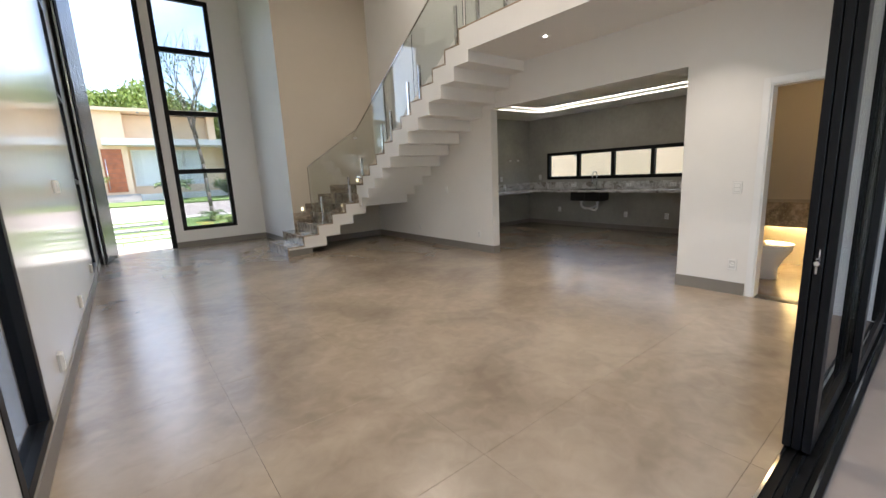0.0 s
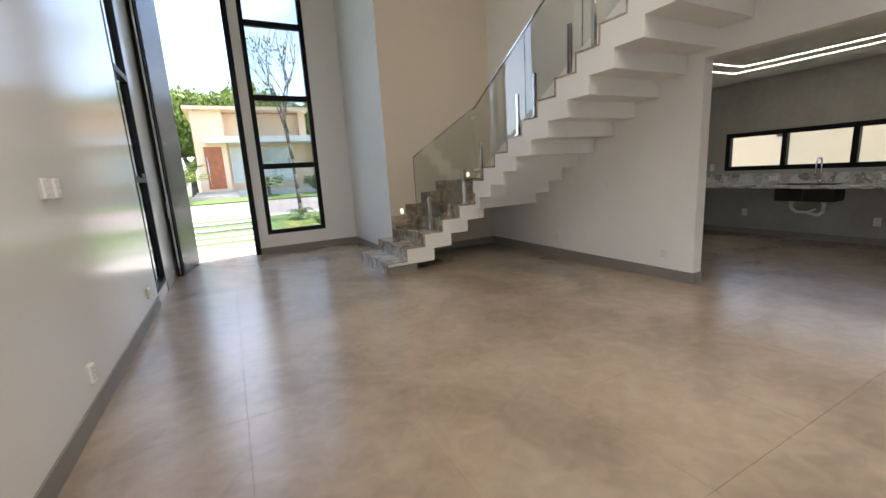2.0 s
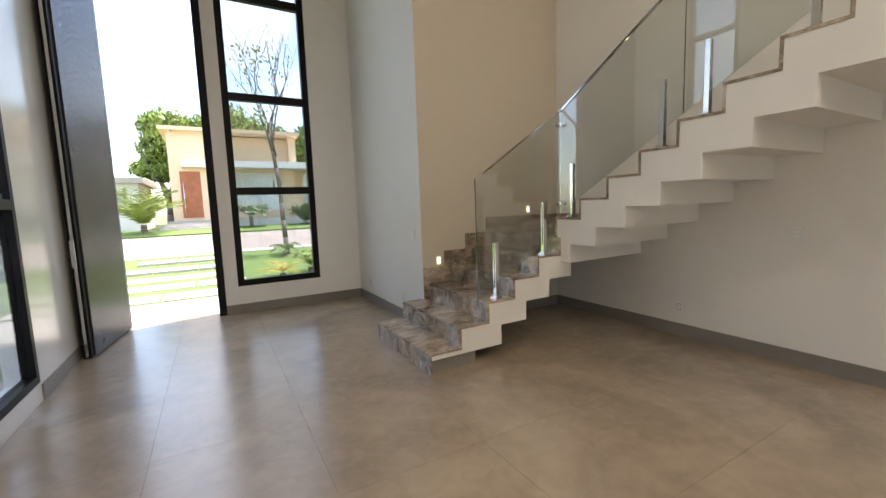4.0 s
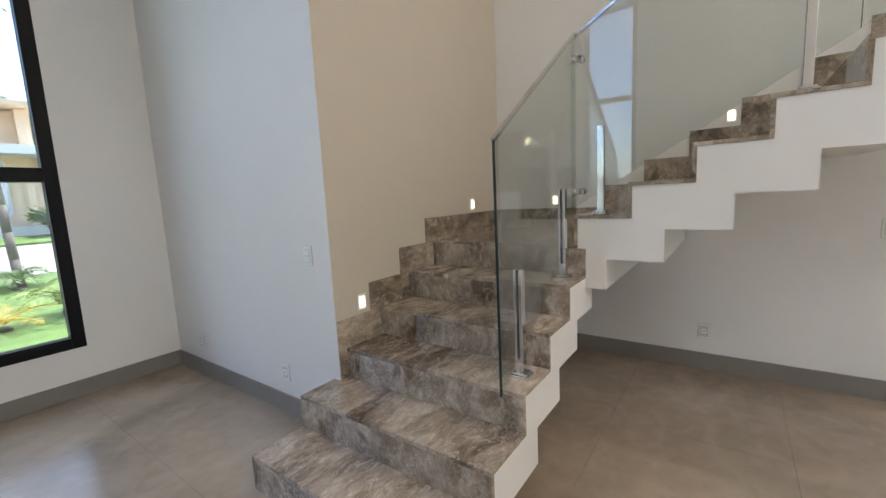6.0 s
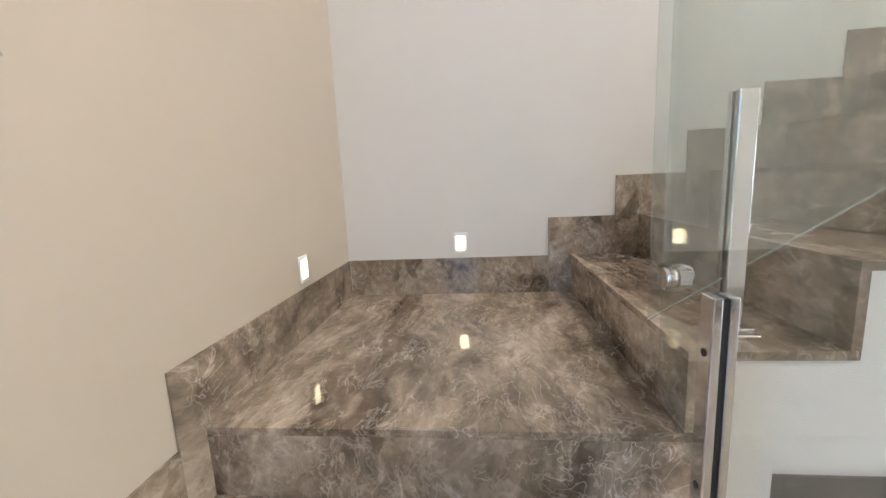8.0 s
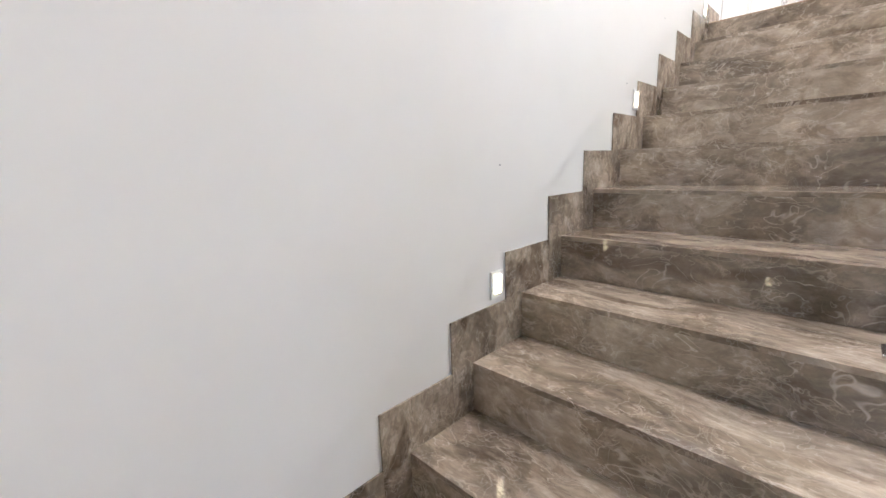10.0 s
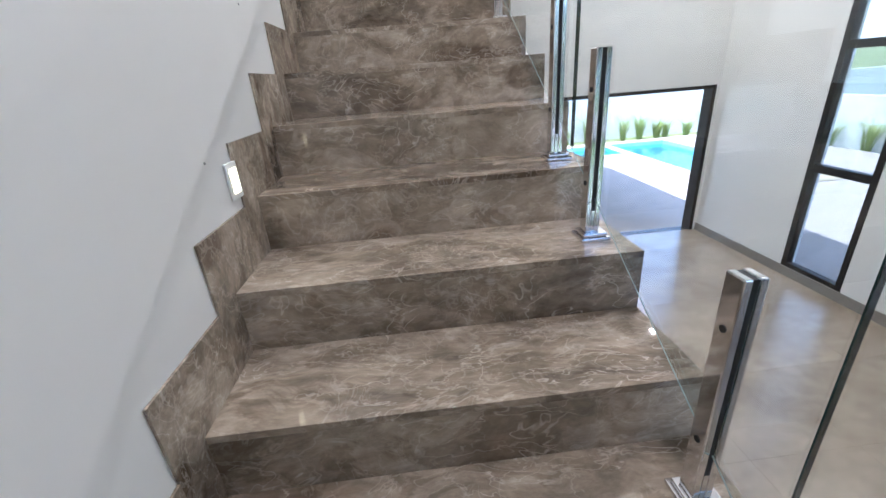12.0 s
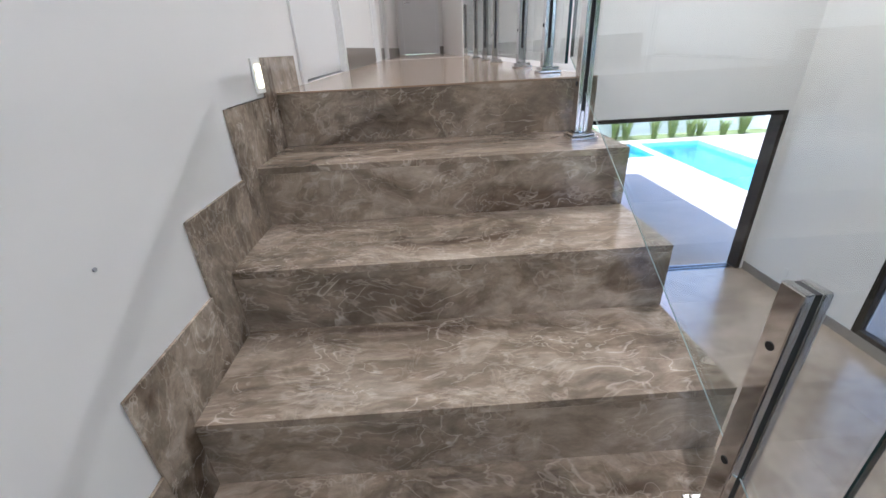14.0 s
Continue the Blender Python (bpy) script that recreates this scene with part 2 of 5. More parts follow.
M_POOL = mat("pool_tile", (0.33, 0.66, 0.76), 0.25, var=0.25, scale=6.0)
M_WATER = glass_mat("pool_water", (0.74, 0.94, 0.97), 0.02)
M_WOOD = mat("reddish_door_wood", (0.44, 0.13, 0.05), 0.4, var=0.35, scale=4.0)
M_BARK = mat("bark", (0.20, 0.16, 0.13), 0.9, var=0.4, scale=14, bump=0.5, bscale=50)
M_LEAF = mat("leaf_green", (0.115, 0.19, 0.04), 0.5, var=0.5, scale=1.2)
M_LEAF2 = mat("leaf_light_green", (0.24, 0.31, 0.055), 0.5, var=0.4, scale=2.0)
M_TUFT = mat("pale_grass_blade", (0.30, 0.37, 0.11), 0.6, var=0.3, scale=3.0)
# leaf colour raised to carry the sunlight on the far crowns
M_CROWN = mat("sunlit_crown_leaf", (0.25, 0.35, 0.065), 0.5, var=0.6, scale=0.9)
M_CREAM = mat("peach_cream_render", (0.90, 0.67, 0.51), 0.85, var=0.06, scale=1.5, bump=0.2, bscale=30)
M_LEAF3 = mat("leaf_yellow", (0.50, 0.36, 0.03), 0.5, var=0.3, scale=3.0)
M_CURTAIN = mat("white_curtain", (0.78, 0.78, 0.78), 0.9, var=0.1, scale=6.0)
M_YELLOW = mat("yellow_tape", (0.75, 0.58, 0.05), 0.5)


def tile_mat():
    """Satin porcelain in warm grey-beige with soft cement clouds; the clouds run on from tile to tile."""
    m = mat("beige_porcelain", (0.41, 0.332, 0.25), 0.25, var=0.2, scale=0.95, coords="Object", color2=(0.235, 0.182, 0.130), spec=1.0, coat=0.4)
    nt = m.node_tree
    nt.nodes["Principled BSDF"].inputs["Coat Roughness"].default_value = 0.25
    N, L = nt.nodes.new, nt.links.new
    tc = next(n for n in nt.nodes if n.bl_idname == "ShaderNodeTexCoord")
    inf, add = N("ShaderNodeObjectInfo"), N("ShaderNodeVectorMath")
    L(tc.outputs["Object"], add.inputs[0])
    L(inf.outputs["Location"], add.inputs[1])
    for n in nt.nodes:
        if n.bl_idname == "ShaderNodeTexNoise":
            L(add.outputs[0], n.inputs["Vector"])
            n.inputs["Distortion"].default_value = 0.8
    return m


M_TILE = tile_mat()
M_UPTILE = mat("beige_polished_tile", (0.37, 0.275, 0.195), 0.14, var=0.1, scale=1.5)
M_GROUT = mat("grout", (0.27, 0.23, 0.185), 0.8)


# ---------------------------------------------------------------- mesh helpers
def box(bm, x0, x1, y0, y1, z0, z1, bevel=0.0):
    vs = [bm.verts.new((x, y, z)) for x in (x0, x1) for y in (y0, y1) for z in (z0, z1)]
    fs = [bm.faces.new([vs[i] for i in q]) for q in ((0, 1, 3, 2), (4, 6, 7, 5), (0, 4, 5, 1), (2, 3, 7, 6), (0, 2, 6, 4), (1, 5, 7, 3))]
    if bevel:
        es = list({e for f in fs for e in f.edges})
        bmesh.ops.bevel(bm, geom=es, offset=bevel, segments=2, affect="EDGES", profile=0.5)
    return bm


def boxes(*dims, bevel=0.0):
    bm = bmesh.new()
    for d in dims:
        box(bm, *d, bevel=bevel)
    return bm


def cyl(bm, p0, p1, r0, r1=None, n=12):
    """A tapered tube from p0 to p1, with end caps."""
    p0, p1 = Vector(p0), Vector(p1)
    r1 = r0 if r1 is None else r1
    q = (p1 - p0).to_track_quat("Z", "Y").to_matrix()
    a = [bm.verts.new(p0 + q @ Vector((r0 * math.cos(2 * math.pi * i / n), r0 * math.sin(2 * math.pi * i / n), 0))) for i in range(n)]
    b = [bm.verts.new(p1 + q @ Vector((r1 * math.cos(2 * math.pi * i / n), r1 * math.sin(2 * math.pi * i / n), 0))) for i in range(n)]
    for i in range(n):
        f = bm.faces.new((a[i], a[(i + 1) % n], b[(i + 1) % n], b[i]))
        f.smooth = True
    bm.faces.new(a[::-1])
    bm.faces.new(b)
    return bm


def tube(bm, pts, r, n=10):
    for a, b in zip(pts, pts[1:]):
        cyl(bm, a, b, r, n=n)
    return bm


def prism(bm, poly, axis, a, b):
    """A polygon (u, z) drawn along an axis from a to b: axis x takes u as y, axis y takes u as x."""
    def p(u, w, s):
        return (s, u, w) if axis == "x" else ((u, s, w) if axis == "y" else (u, w, s))
    v0 = [bm.verts.new(p(u, w, a)) for u, w in poly]
    v1 = [bm.verts.new(p(u, w, b)) for u, w in poly]
    n = len(poly)
    bm.faces.new(v0)
    bm.faces.new(v1[::-1])
    for i in range(n):
        bm.faces.new((v0[i], v1[i], v1[(i + 1) % n], v0[(i + 1) % n]))
    bmesh.ops.recalc_face_normals(bm, faces=bm.faces[:])
    return bm


def mesh_of(name, bm, material):
    bmesh.ops.recalc_face_normals(bm, faces=bm.faces[:])
    me = bpy.data.meshes.new(name)
    bm.to_mesh(me)
    bm.free()
    me.materials.append(material)
    return me


def part(name, bm, material, parent=None, label="", at=None):
    ob = new(name, mesh_of(name, bm, material))
    if parent is not None:
        ob.parent = parent
    if at is not None:
        ob.location = at
    if label:
        ob["label"] = label
    return ob


def thing(name, label, category, at=(0, 0, 0), group="", kind=""):
    ob = new(name)
    ob.empty_display_size = 0.1
    ob.location = at
    return tagged(ob, label, category, group, kind)


def structure(name, bm, material, label, category):
    return tagged(part(name, bm, material), label, category, kind="structure")


def wall(name, axis, p0, p1, u0, u1, z0, z1, holes, material, label):
    """A wall as one closed mesh with through openings. axis: the axis across it; holes: (u0, u1, z0, z1)."""
    us = sorted({u0, u1, *[h[i] for h in holes for i in (0, 1)]})
    zs = sorted({z0, z1, *[h[i] for h in holes for i in (2, 3)]})
    us, zs = [u for u in us if u0 <= u <= u1], [z for z in zs if z0 <= z <= z1]

    def solid(i, j):
        if not (0 <= i < len(us) - 1 and 0 <= j < len(zs) - 1):
            return False
        cu, cz = (us[i] + us[i + 1]) / 2, (zs[j] + zs[j + 1]) / 2
        return not any(h[0] < cu < h[1] and h[2] < cz < h[3] for h in holes)

    bm, cache = bmesh.new(), {}

    def v(p, u, z):
        key = (p, u, z)
        if key not in cache:
            cache[key] = bm.verts.new((p, u, z) if axis == "x" else (u, p, z))
        return cache[key]

    for i in range(len(us) - 1):
        for j in range(len(zs) - 1):
            if not solid(i, j):
                continue
            a, b, c, d = us[i], us[i + 1], zs[j], zs[j + 1]
            for p in (p0, p1):
                bm.faces.new((v(p, a, c), v(p, b, c), v(p, b, d), v(p, a, d)))
            for ok, q in ((solid(i - 1, j), ((a, c), (a, d))), (solid(i + 1, j), ((b, c), (b, d))), (solid(i, j - 1), ((a, c), (b, c))), (solid(i, j + 1), ((a, d), (b, d)))):
                if not ok:
                    (ua, za), (ub, zb) = q
                    bm.faces.new((v(p0, ua, za), v(p1, ua, za), v(p1, ub, zb), v(p0, ub, zb)))
    return structure(name, bm, material, label, "wall")


# ---------------------------------------------------------------- plan (metres)
R = 0.18                                   # riser
XW, YF, YB = -5.368, 2.255, -8.275         # west wall, front wall, back wall (inner faces)
XJ = -2.077                                # jog wall beside the front window
XK, YKN, YKS, ZK = 3.68, -1.60, -6.85, 2.62  # kitchen: far wall, side walls, ceiling
YP, YR, ZH = -3.845, -6.774, 2.374         # kitchen opening
ZS, ZU, ZC = 2.94, 3.24, 5.9               # slab soffit, upper floor, ceiling
X1, G1, W1, XL = -2.618, 0.301, 1.139, -1.113   # first flight: first nosing, going, south end, landing nosing
Y7, G2, W2 = -1.077, 0.300, 1.107               # second flight: first nosing, going, west end
YE, nos_top = -13.0, -4.377                     # end of the upper corridor, nosing of the landing
TX, TY, TS = -4.53, -6.49, 0.868                # a joint crossing of the floor tiles, and their size

# ---------------------------------------------------------------- large structure
floor = structure("floor", boxes((XW - 0.02, XK + 0.02, YB - 0.02, YF + 0.2, -0.2, -0.008)), M_GROUT, "satin warm grey-beige porcelain tile floor", "floor")
wall("wall_west", "x", XW - 0.2, XW, YB - 0.2, YF + 0.2, -0.1, ZC,
     [(-6.52, -5.70, 0.11, 5.3), (-0.60, 0.17, 0.155, 5.3)], M_SATIN, "satin white painted wall with two tall narrow windows")
wall("wall_north", "y", YF, YF + 0.2, XW, XJ + 0.15, -0.1, ZC, [(-5.16, -4.02, -0.05, 5.4), (-3.851, -2.717, 0.381, 5.4)], M_WALL, "white painted front wall with tall doorway and window")
wall("wall_jog", "x", XJ, XJ + 0.15, 0.003, YF, -0.1, ZC, [], M_WALL, "white painted return wall beside the stairs")
wall("wall_stair", "y", 0.0, 0.15, XJ + 0.003, 0.0, -0.1, ZC, [], M_BEIGE, "cream painted wall behind the stairs, coloured darker for its dimmer light")
wall("wall_east", "x", 0.0, 0.15, YB, 0.15, -0.1, ZC,
     [(YR, YP, -0.05, ZH), (-8.16, -7.50, -0.05, 2.06), (-5.84, -4.79, ZU, ZU + 2.1), (-8.22, -7.76, ZU, ZU + 2.1)], M_WALL, "white painted wall with the opening to the kitchen")
wall("wall_south", "y", YB - 0.2, YB, XW, 0.15, -0.1, ZC, [(-5.31, -0.05, -0.05, 2.40), (-1.0, -0.012, ZU, ZU + 2.6)], M_WALL, "white painted wall above the sliding glass door")
structure("ceiling", boxes((XW - 0.2, 2.2, YB - 0.2, YF + 0.2, ZC, ZC + 0.25)), M_CEIL, "white plaster ceiling", "ceiling")
structure("ceiling_kitchen", boxes((0.15, XK + 0.15, YKS, YKN, ZK, ZK + 0.3)), M_CEIL, "white plaster kitchen ceiling", "ceiling")
wall("wall_kitchen_east", "x", XK, XK + 0.15, YKS - 0.15, YKN + 0.15, -0.1, ZK + 0.3, [(-5.63, -2.166, 1.111, 1.763)], M_CEMENT, "grey cement-plastered kitchen wall with a ribbon window")
wall("wall_kitchen_north", "y", YKN, YKN + 0.15, 0.15, XK, -0.1, ZK + 0.3, [], M_CEMENT, "grey cement-plastered kitchen wall")
wall("wall_kitchen_south", "y", YKS - 0.15, YKS, 0.15, XK, -0.1, ZK + 0.3, [], M_CEMENT, "grey cement-plastered kitchen wall")
structure("upper_floor", boxes((-W2, 0.0, YB, -4.560, ZS, ZU - 0.02)), M_WALL, "white upper landing slab", "floor")
structure("upper_floor_finish", boxes((-W2 + 0.002, 0.0, YB, -4.3985, ZU - 0.02, ZU), (-W2 - 0.002, 0.0, -4.3985, nos_top + 0.002, ZU - 0.006, ZU)), M_UPTILE, "beige polished tile upper landing floor", "floor")
structure("upper_hall_floor", boxes((-1.0, 0.0, YE, YB, ZU - 0.12, ZU - 0.001)), M_UPTILE, "beige polished tile floor of the upper corridor", "floor")
structure("upper_room_floor", boxes((0.0, 2.2, YB, -4.0, ZU - 0.12, ZU - 0.001)), M_TILE, "beige tile floor of the upper rooms", "floor")
wall("wall_upper_east", "x", 2.05, 2.2, YB - 0.15, -4.0, ZU - 0.1, ZC, [], M_WALL, "white painted upper room wall")
wall("wall_upper_north", "y", -4.15, -4.0, 0.15, 2.05, ZU - 0.1, ZC, [], M_WALL, "white painted upper room wall")
wall("wall_upper_middle", "y", -6.2, -6.05, 0.15, 2.05, ZU - 0.1, ZC, [], M_WALL, "white painted upper room wall")
wall("wall_upper_south", "y", YB - 0.15, YB, 0.15, 2.05, ZU - 0.1, ZC, [], M_WALL, "white painted upper room wall")
wall("wall_corridor_end", "y", YE - 0.15, YE, -1.15, 0.15, ZU - 0.1, ZC, [(-0.86, -0.12, ZU, ZU + 2.1)], M_WALL, "white painted wall at the end of the upper corridor")
wall("wall_corridor_east", "x", 0.0, 0.15, YE, YB - 0.2, ZU - 0.1, ZC, [(-9.75, -8.95, ZU, ZU + 2.1)], M_WALL, "white painted upper corridor wall")
structure("ceiling_upper", boxes((-1.15, 2.2, YE - 0.15, YB - 0.2, ZC, ZC + 0.2)), M_CEIL, "white ceiling of the upper corridor", "ceiling")
wall("wall_upper_west", "x", -1.15, -1.0, YE, YB - 0.2, ZU - 0.1, ZC, [], M_WALL, "white painted upper corridor wall")

# bathroom shell
wall("wall_bath_north", "y", -7.05, -6.95, 0.15, 2.0, -0.1, 2.6, [], M_BEIGE, "cream bathroom wall")
wall("wall_bath_east", "x", 1.9, 2.0, YB - 0.1, -7.05, -0.1, 2.6, [], M_BEIGE, "cream bathroom wall")
wall("wall_bath_south", "y", YB - 0.1, YB + 0.0, 0.15, 1.9, -0.1, 2.6, [], M_BEIGE, "cream bathroom wall")
structure("ceiling_bath", boxes((0.15, 2.0, YB - 0.1, -6.95, 2.6, 2.7)), M_CEIL, "white bathroom ceiling", "ceiling")


def baseboard(dims):
    structure("baseboard", boxes(dims, bevel=0.002), M_BASE, "grey porcelain baseboard", "baseboard")


HB, TB = 0.128, 0.014
baseboard((XW, XW + TB, YB, -0.62, 0, HB))
baseboard((XW, XW + TB, 0.19, YF, 0, HB))
baseboard((-4.02 + 0.004, XJ, YF - TB, YF, 0, HB))
baseboard((XJ - TB, XJ, 0.0, YF - TB, 0, HB))
baseboard((-2.14, -TB, -TB, 0.0, 0, HB))
baseboard((-TB, 0.0, YP - TB, 0.0, 0, HB))
baseboard((0.0, 0.15, YP - TB, YP, 0, HB))
baseboard((-TB, 0.0, -7.43, YR, 0, HB))
baseboard((0.0, 0.15, YR, YR + TB, 0, HB))
baseboard((XK - TB, XK, YKS, YKN, 0, 0.1))
baseboard((0.15, XK - TB, YKN - TB, YKN, 0, 0.1))


# ---------------------------------------------------------------- stairs
staircase = thing("staircase", "white concrete folded-plate stairs clad in brown veined stone", "staircase", (X1, -W1, 0))


def stair_part(name, bm, material, parent, label=""):
    """World coordinates, hung under a parent without moving."""
    ob = part(name, bm, material, parent, label)
    ob.matrix_parent_inverse = Matrix.Translation(-Vector(parent.matrix_basis.translation))
    return ob


def nos1(k):
    return X1 + (k - 1) * G1


def nos2(k):
    return Y7 - (k - 7) * G2


T = 0.02
# folded body of the first flight, drawn across y
top = [(nos1(1) + T, R - T)]
for k in range(1, 6):
    top += [(nos1(k + 1) + T, k * R - T), (nos1(k + 1) + T, (k + 1) * R - T)]
top = [(nos1(1) + T, 0.122)] + top + [(XL + 0.6, 6 * R - T)]
low = [(XL + 0.6, 0.84)]
low += [(nos1(5) + 0.457, 0.84), (nos1(5) + 0.457, 0.66), (nos1(5) + 0.156, 0.66), (nos1(5) + 0.156, 0.485), (nos1(4) + 0.156, 0.485), (nos1(4) + 0.156, 0.305), (nos1(3) + 0.156, 0.305), (nos1(3) + 0.156, 0.122)]
bm = prism(bmesh.new(), top + low, "y", -W1, -0.003)
body1 = stair_part("lower_flight_body", bm, M_WALL, staircase, "white plastered stepped underside")
stair_part("plinth", boxes((nos1(1) + 0.03, -2.145, -W1 + 0.02, -0.003, 0.0, 0.122)), M_BASE, staircase, "grey recessed plinth")
# landing and second flight, drawn across x
poly = [(-0.003, 6 * R - T), (Y7 - T, 6 * R - T)]
for k in range(7, 18):
    poly += [(nos2(k) - T, k * R - T), (nos2(k + 1) - T, k * R - T)]
poly += [(nos2(18) - T, 18 * R - T - 0.002), (-4.558, 18 * R - T - 0.002), (-4.558, 2.80)]
for k in range(17, 6, -1):
    poly += [(nos2(k) - 0.183, (k + 1) * R - 0.44), (nos2(k) - 0.183, k * R - 0.44)]
poly += [(-0.003, 0.82)]
bm = prism(bmesh.new(), poly, "x", -W2 + 0.004, -0.003)
stair_part("upper_flight_body", bm, M_WALL, staircase, "white plastered stepped underside")

# stone cladding, alike pieces share a mesh
def clad(name, mesh, at):
    ob = new(name, mesh)
    ob.parent = staircase
    ob.matrix_parent_inverse = Matrix.Translation(-Vector(staircase.location))
    ob.location = at
    return ob


tread1 = mesh_of("tread", boxes((0, G1 + T, 0, W1 + 0.004, -T, 0), bevel=0.0015), M_STONE)
riser1 = mesh_of("riser", boxes((0, T, 0, W1 + 0.004, -R, -T), bevel=0.001), M_STONE)
tread1w = mesh_of("tread", boxes((0, G1 + T, 0, W1 + 0.06, -T, 0), bevel=0.0015), M_STONE)
riser1w = mesh_of("riser", boxes((0, T, 0, W1 + 0.06, -R, -T), bevel=0.001), M_STONE)
for k in range(1, 6):
    clad("tread", tread1w if k < 3 else tread1, (nos1(k), -W1 - 0.006, k * R))
    clad("riser", riser1w if k < 3 else riser1, (nos1(k), -W1 - 0.006, k * R))
clad("riser", riser1, (nos1(6), -W1 - 0.006, 6 * R))
for k in (1, 2):
    stair_part("side_cladding", boxes((nos1(k) + T, min(nos1(k) + 2 * G1, XJ), 0.003, 0.054, (k - 1) * R, k * R - T)), M_STONE, staircase)
stair_part("landing_slab", boxes((XL, -0.002, Y7 - T, -0.002, 6 * R - T, 6 * R), bevel=0.0015), M_STONE, staircase)
tread2 = mesh_of("tread", boxes((0, W2, -G2 - T, 0, -T, 0), bevel=0.0015), M_STONE)
riser2 = mesh_of("riser", boxes((0, W2, -T, 0, -R, -T), bevel=0.001), M_STONE)
for k in range(7, 18):
    clad("tread", tread2, (-W2 - 0.002, nos2(k), k * R))
    clad("riser", riser2, (-W2 - 0.002, nos2(k), k * R))
riser_top = mesh_of("riser", boxes((0, W2, -T, 0, -R, -0.007), bevel=0.001), M_STONE)
clad("riser", riser_top, (-W2 - 0.002, nos2(18), 18 * R))

# stepped skirting plates on the walls
SKT, HS, DS1, DS2 = 0.007, 0.177, 0.084, 0.103
for k in range(3, 7):
    a = max(nos1(k) - DS1, XJ + 0.004)
    b = nos1(k + 1) - DS1 if k < 6 else -SKT
    pl = [(a, (k - 1) * R - 0.012), (b, (k - 1) * R - 0.012), (b, k * R + HS), (a, k * R + HS)]
    stair_part("skirting_plate", prism(bmesh.new(), pl, "y", -SKT, -0.001), M_STONE, staircase)
stair_part("skirting_plate", boxes((-SKT, -0.001, nos2(7) + DS2, -SKT - 0.001, 6 * R, 6 * R + HS)), M_STONE, staircase)
for k in range(7, 18):
    stair_part("skirting_plate", boxes((-SKT, -0.001, nos2(k + 1) + DS2 + 0.0008, nos2(k) + DS2, (k - 1) * R - 0.012, k * R + HS)), M_STONE, staircase)
stair_part("skirting_plate", boxes((-SKT, -0.001, -4.66, nos2(18) + DS2, 17 * R - 0.012, 18 * R + 0.11)), M_STONE, staircase)

# step lights in the walls
def step_light(at, facing):
    t = thing("step_light", "small square recessed step light, lit warm white", "wall light", at, group="step lights along the stairs")
    if facing == "y":
        part("frame", boxes((-0.035, 0.035, -0.008, -0.001, -0.05, 0.05), bevel=0.002), M_PLASTIC, t)
        part("lens", boxes((-0.02, 0.02, -0.011, -0.008, -0.033, 0.033)), M_STEPLED, t, "glowing lens")
    else:
        part("frame", boxes((-0.008, -0.001, -0.035, 0.035, -0.05, 0.05), bevel=0.002), M_PLASTIC, t)
        part("lens", boxes((-0.011, -0.008, -0.02, 0.02, -0.033, 0.033)), M_STEPLED, t, "glowing lens")
    return t


step_light((-1.87, 0, 0.79), "y")
step_light((-0.52, 0, 1.33), "y")
step_light((0, -0.56, 1.33), "x")
step_light((0, -1.82, 1.87), "x")
step_light((0, -3.05, 2.60), "x")
step_light((0, -4.25, 3.30), "x")


# ---------------------------------------------------------------- glass railing
railing = thing("glass_railing", "clear glass stair railing with polished steel clamp posts", "railing", (-1.04, -1.05, 1.26))


def rail_part(name, bm, material, parent=None, label=""):
    return stair_part(name, bm, material, parent or railing, label)


GX, GY, GT = -1.012, -1.06, 0.010


def bottom2(y):
    return 1.26 + 0.06 - (y - Y7) * (R / G2)


def top2(y):
    return 2.30 - (y + 1.06) * (R / G2) * 0.985


def pane2(y0, y1):
    pl = [(y0, bottom2(y0)), (y1, bottom2(y1)), (y1, top2(y1)), (y0, top2(y0))]
    p = rail_part("glass_panel", prism(bmesh.new(), pl, "x", GX - GT / 2, GX + GT / 2), M_RGLASS)
    for y, s in ((y1, -0.0015),):
        # opaque pale strip paints the light caught along the pane's lower edge
        rim = [(y0, bottom2(y0) - 0.0008), (y1, bottom2(y1) - 0.0008), (y1, bottom2(y1) + 0.001), (y0, bottom2(y0) + 0.001)]
        stair_sub("bottom_rim", prism(bmesh.new(), rim, "x", GX + GT / 2 - 0.002, GX + GT / 2 + 0.0003), M_GRIM, p, "pale strip for the bright line of the lower glass edge")
        stair_sub("glass_edge", boxes((GX - GT / 2 - 0.0004, GX + GT / 2 + 0.0004, y - 0.0012 + s, y + 0.0012 + s, bottom2(y), top2(y))), M_GEDGE, p)
    return p


def stair_sub(name, bm, material, parent, label=""):
    return part(name, bm, material, parent, label)


def pane1(x0, x1, z):
    pl = [(x0, z(x0)[0]), (x1, z(x1)[0]), (x1, z(x1)[1]), (x0, z(x0)[1])]
    p = rail_part("glass_panel", prism(bmesh.new(), pl, "y", GY - GT / 2, GY + GT / 2), M_RGLASS)
    stair_sub("glass_edge", boxes((x0 - 0.003, x0 + 0.001, GY - GT / 2 - 0.0004, GY + GT / 2 + 0.0004, z(x0)[0], z(x0)[1])), M_GEDGE, p)
    return p


pane1(-2.06, GX - 0.012, lambda x: (0.53 + (x + 2.06) * R / G1 * 1.0, 1.625 + (x + 2.06) * 0.665))
JOINTS = (-1.03, -2.27, -3.188, -4.385)
for a, b in zip(JOINTS, JOINTS[1:]):
    pane2(a - 0.004, b + 0.004)


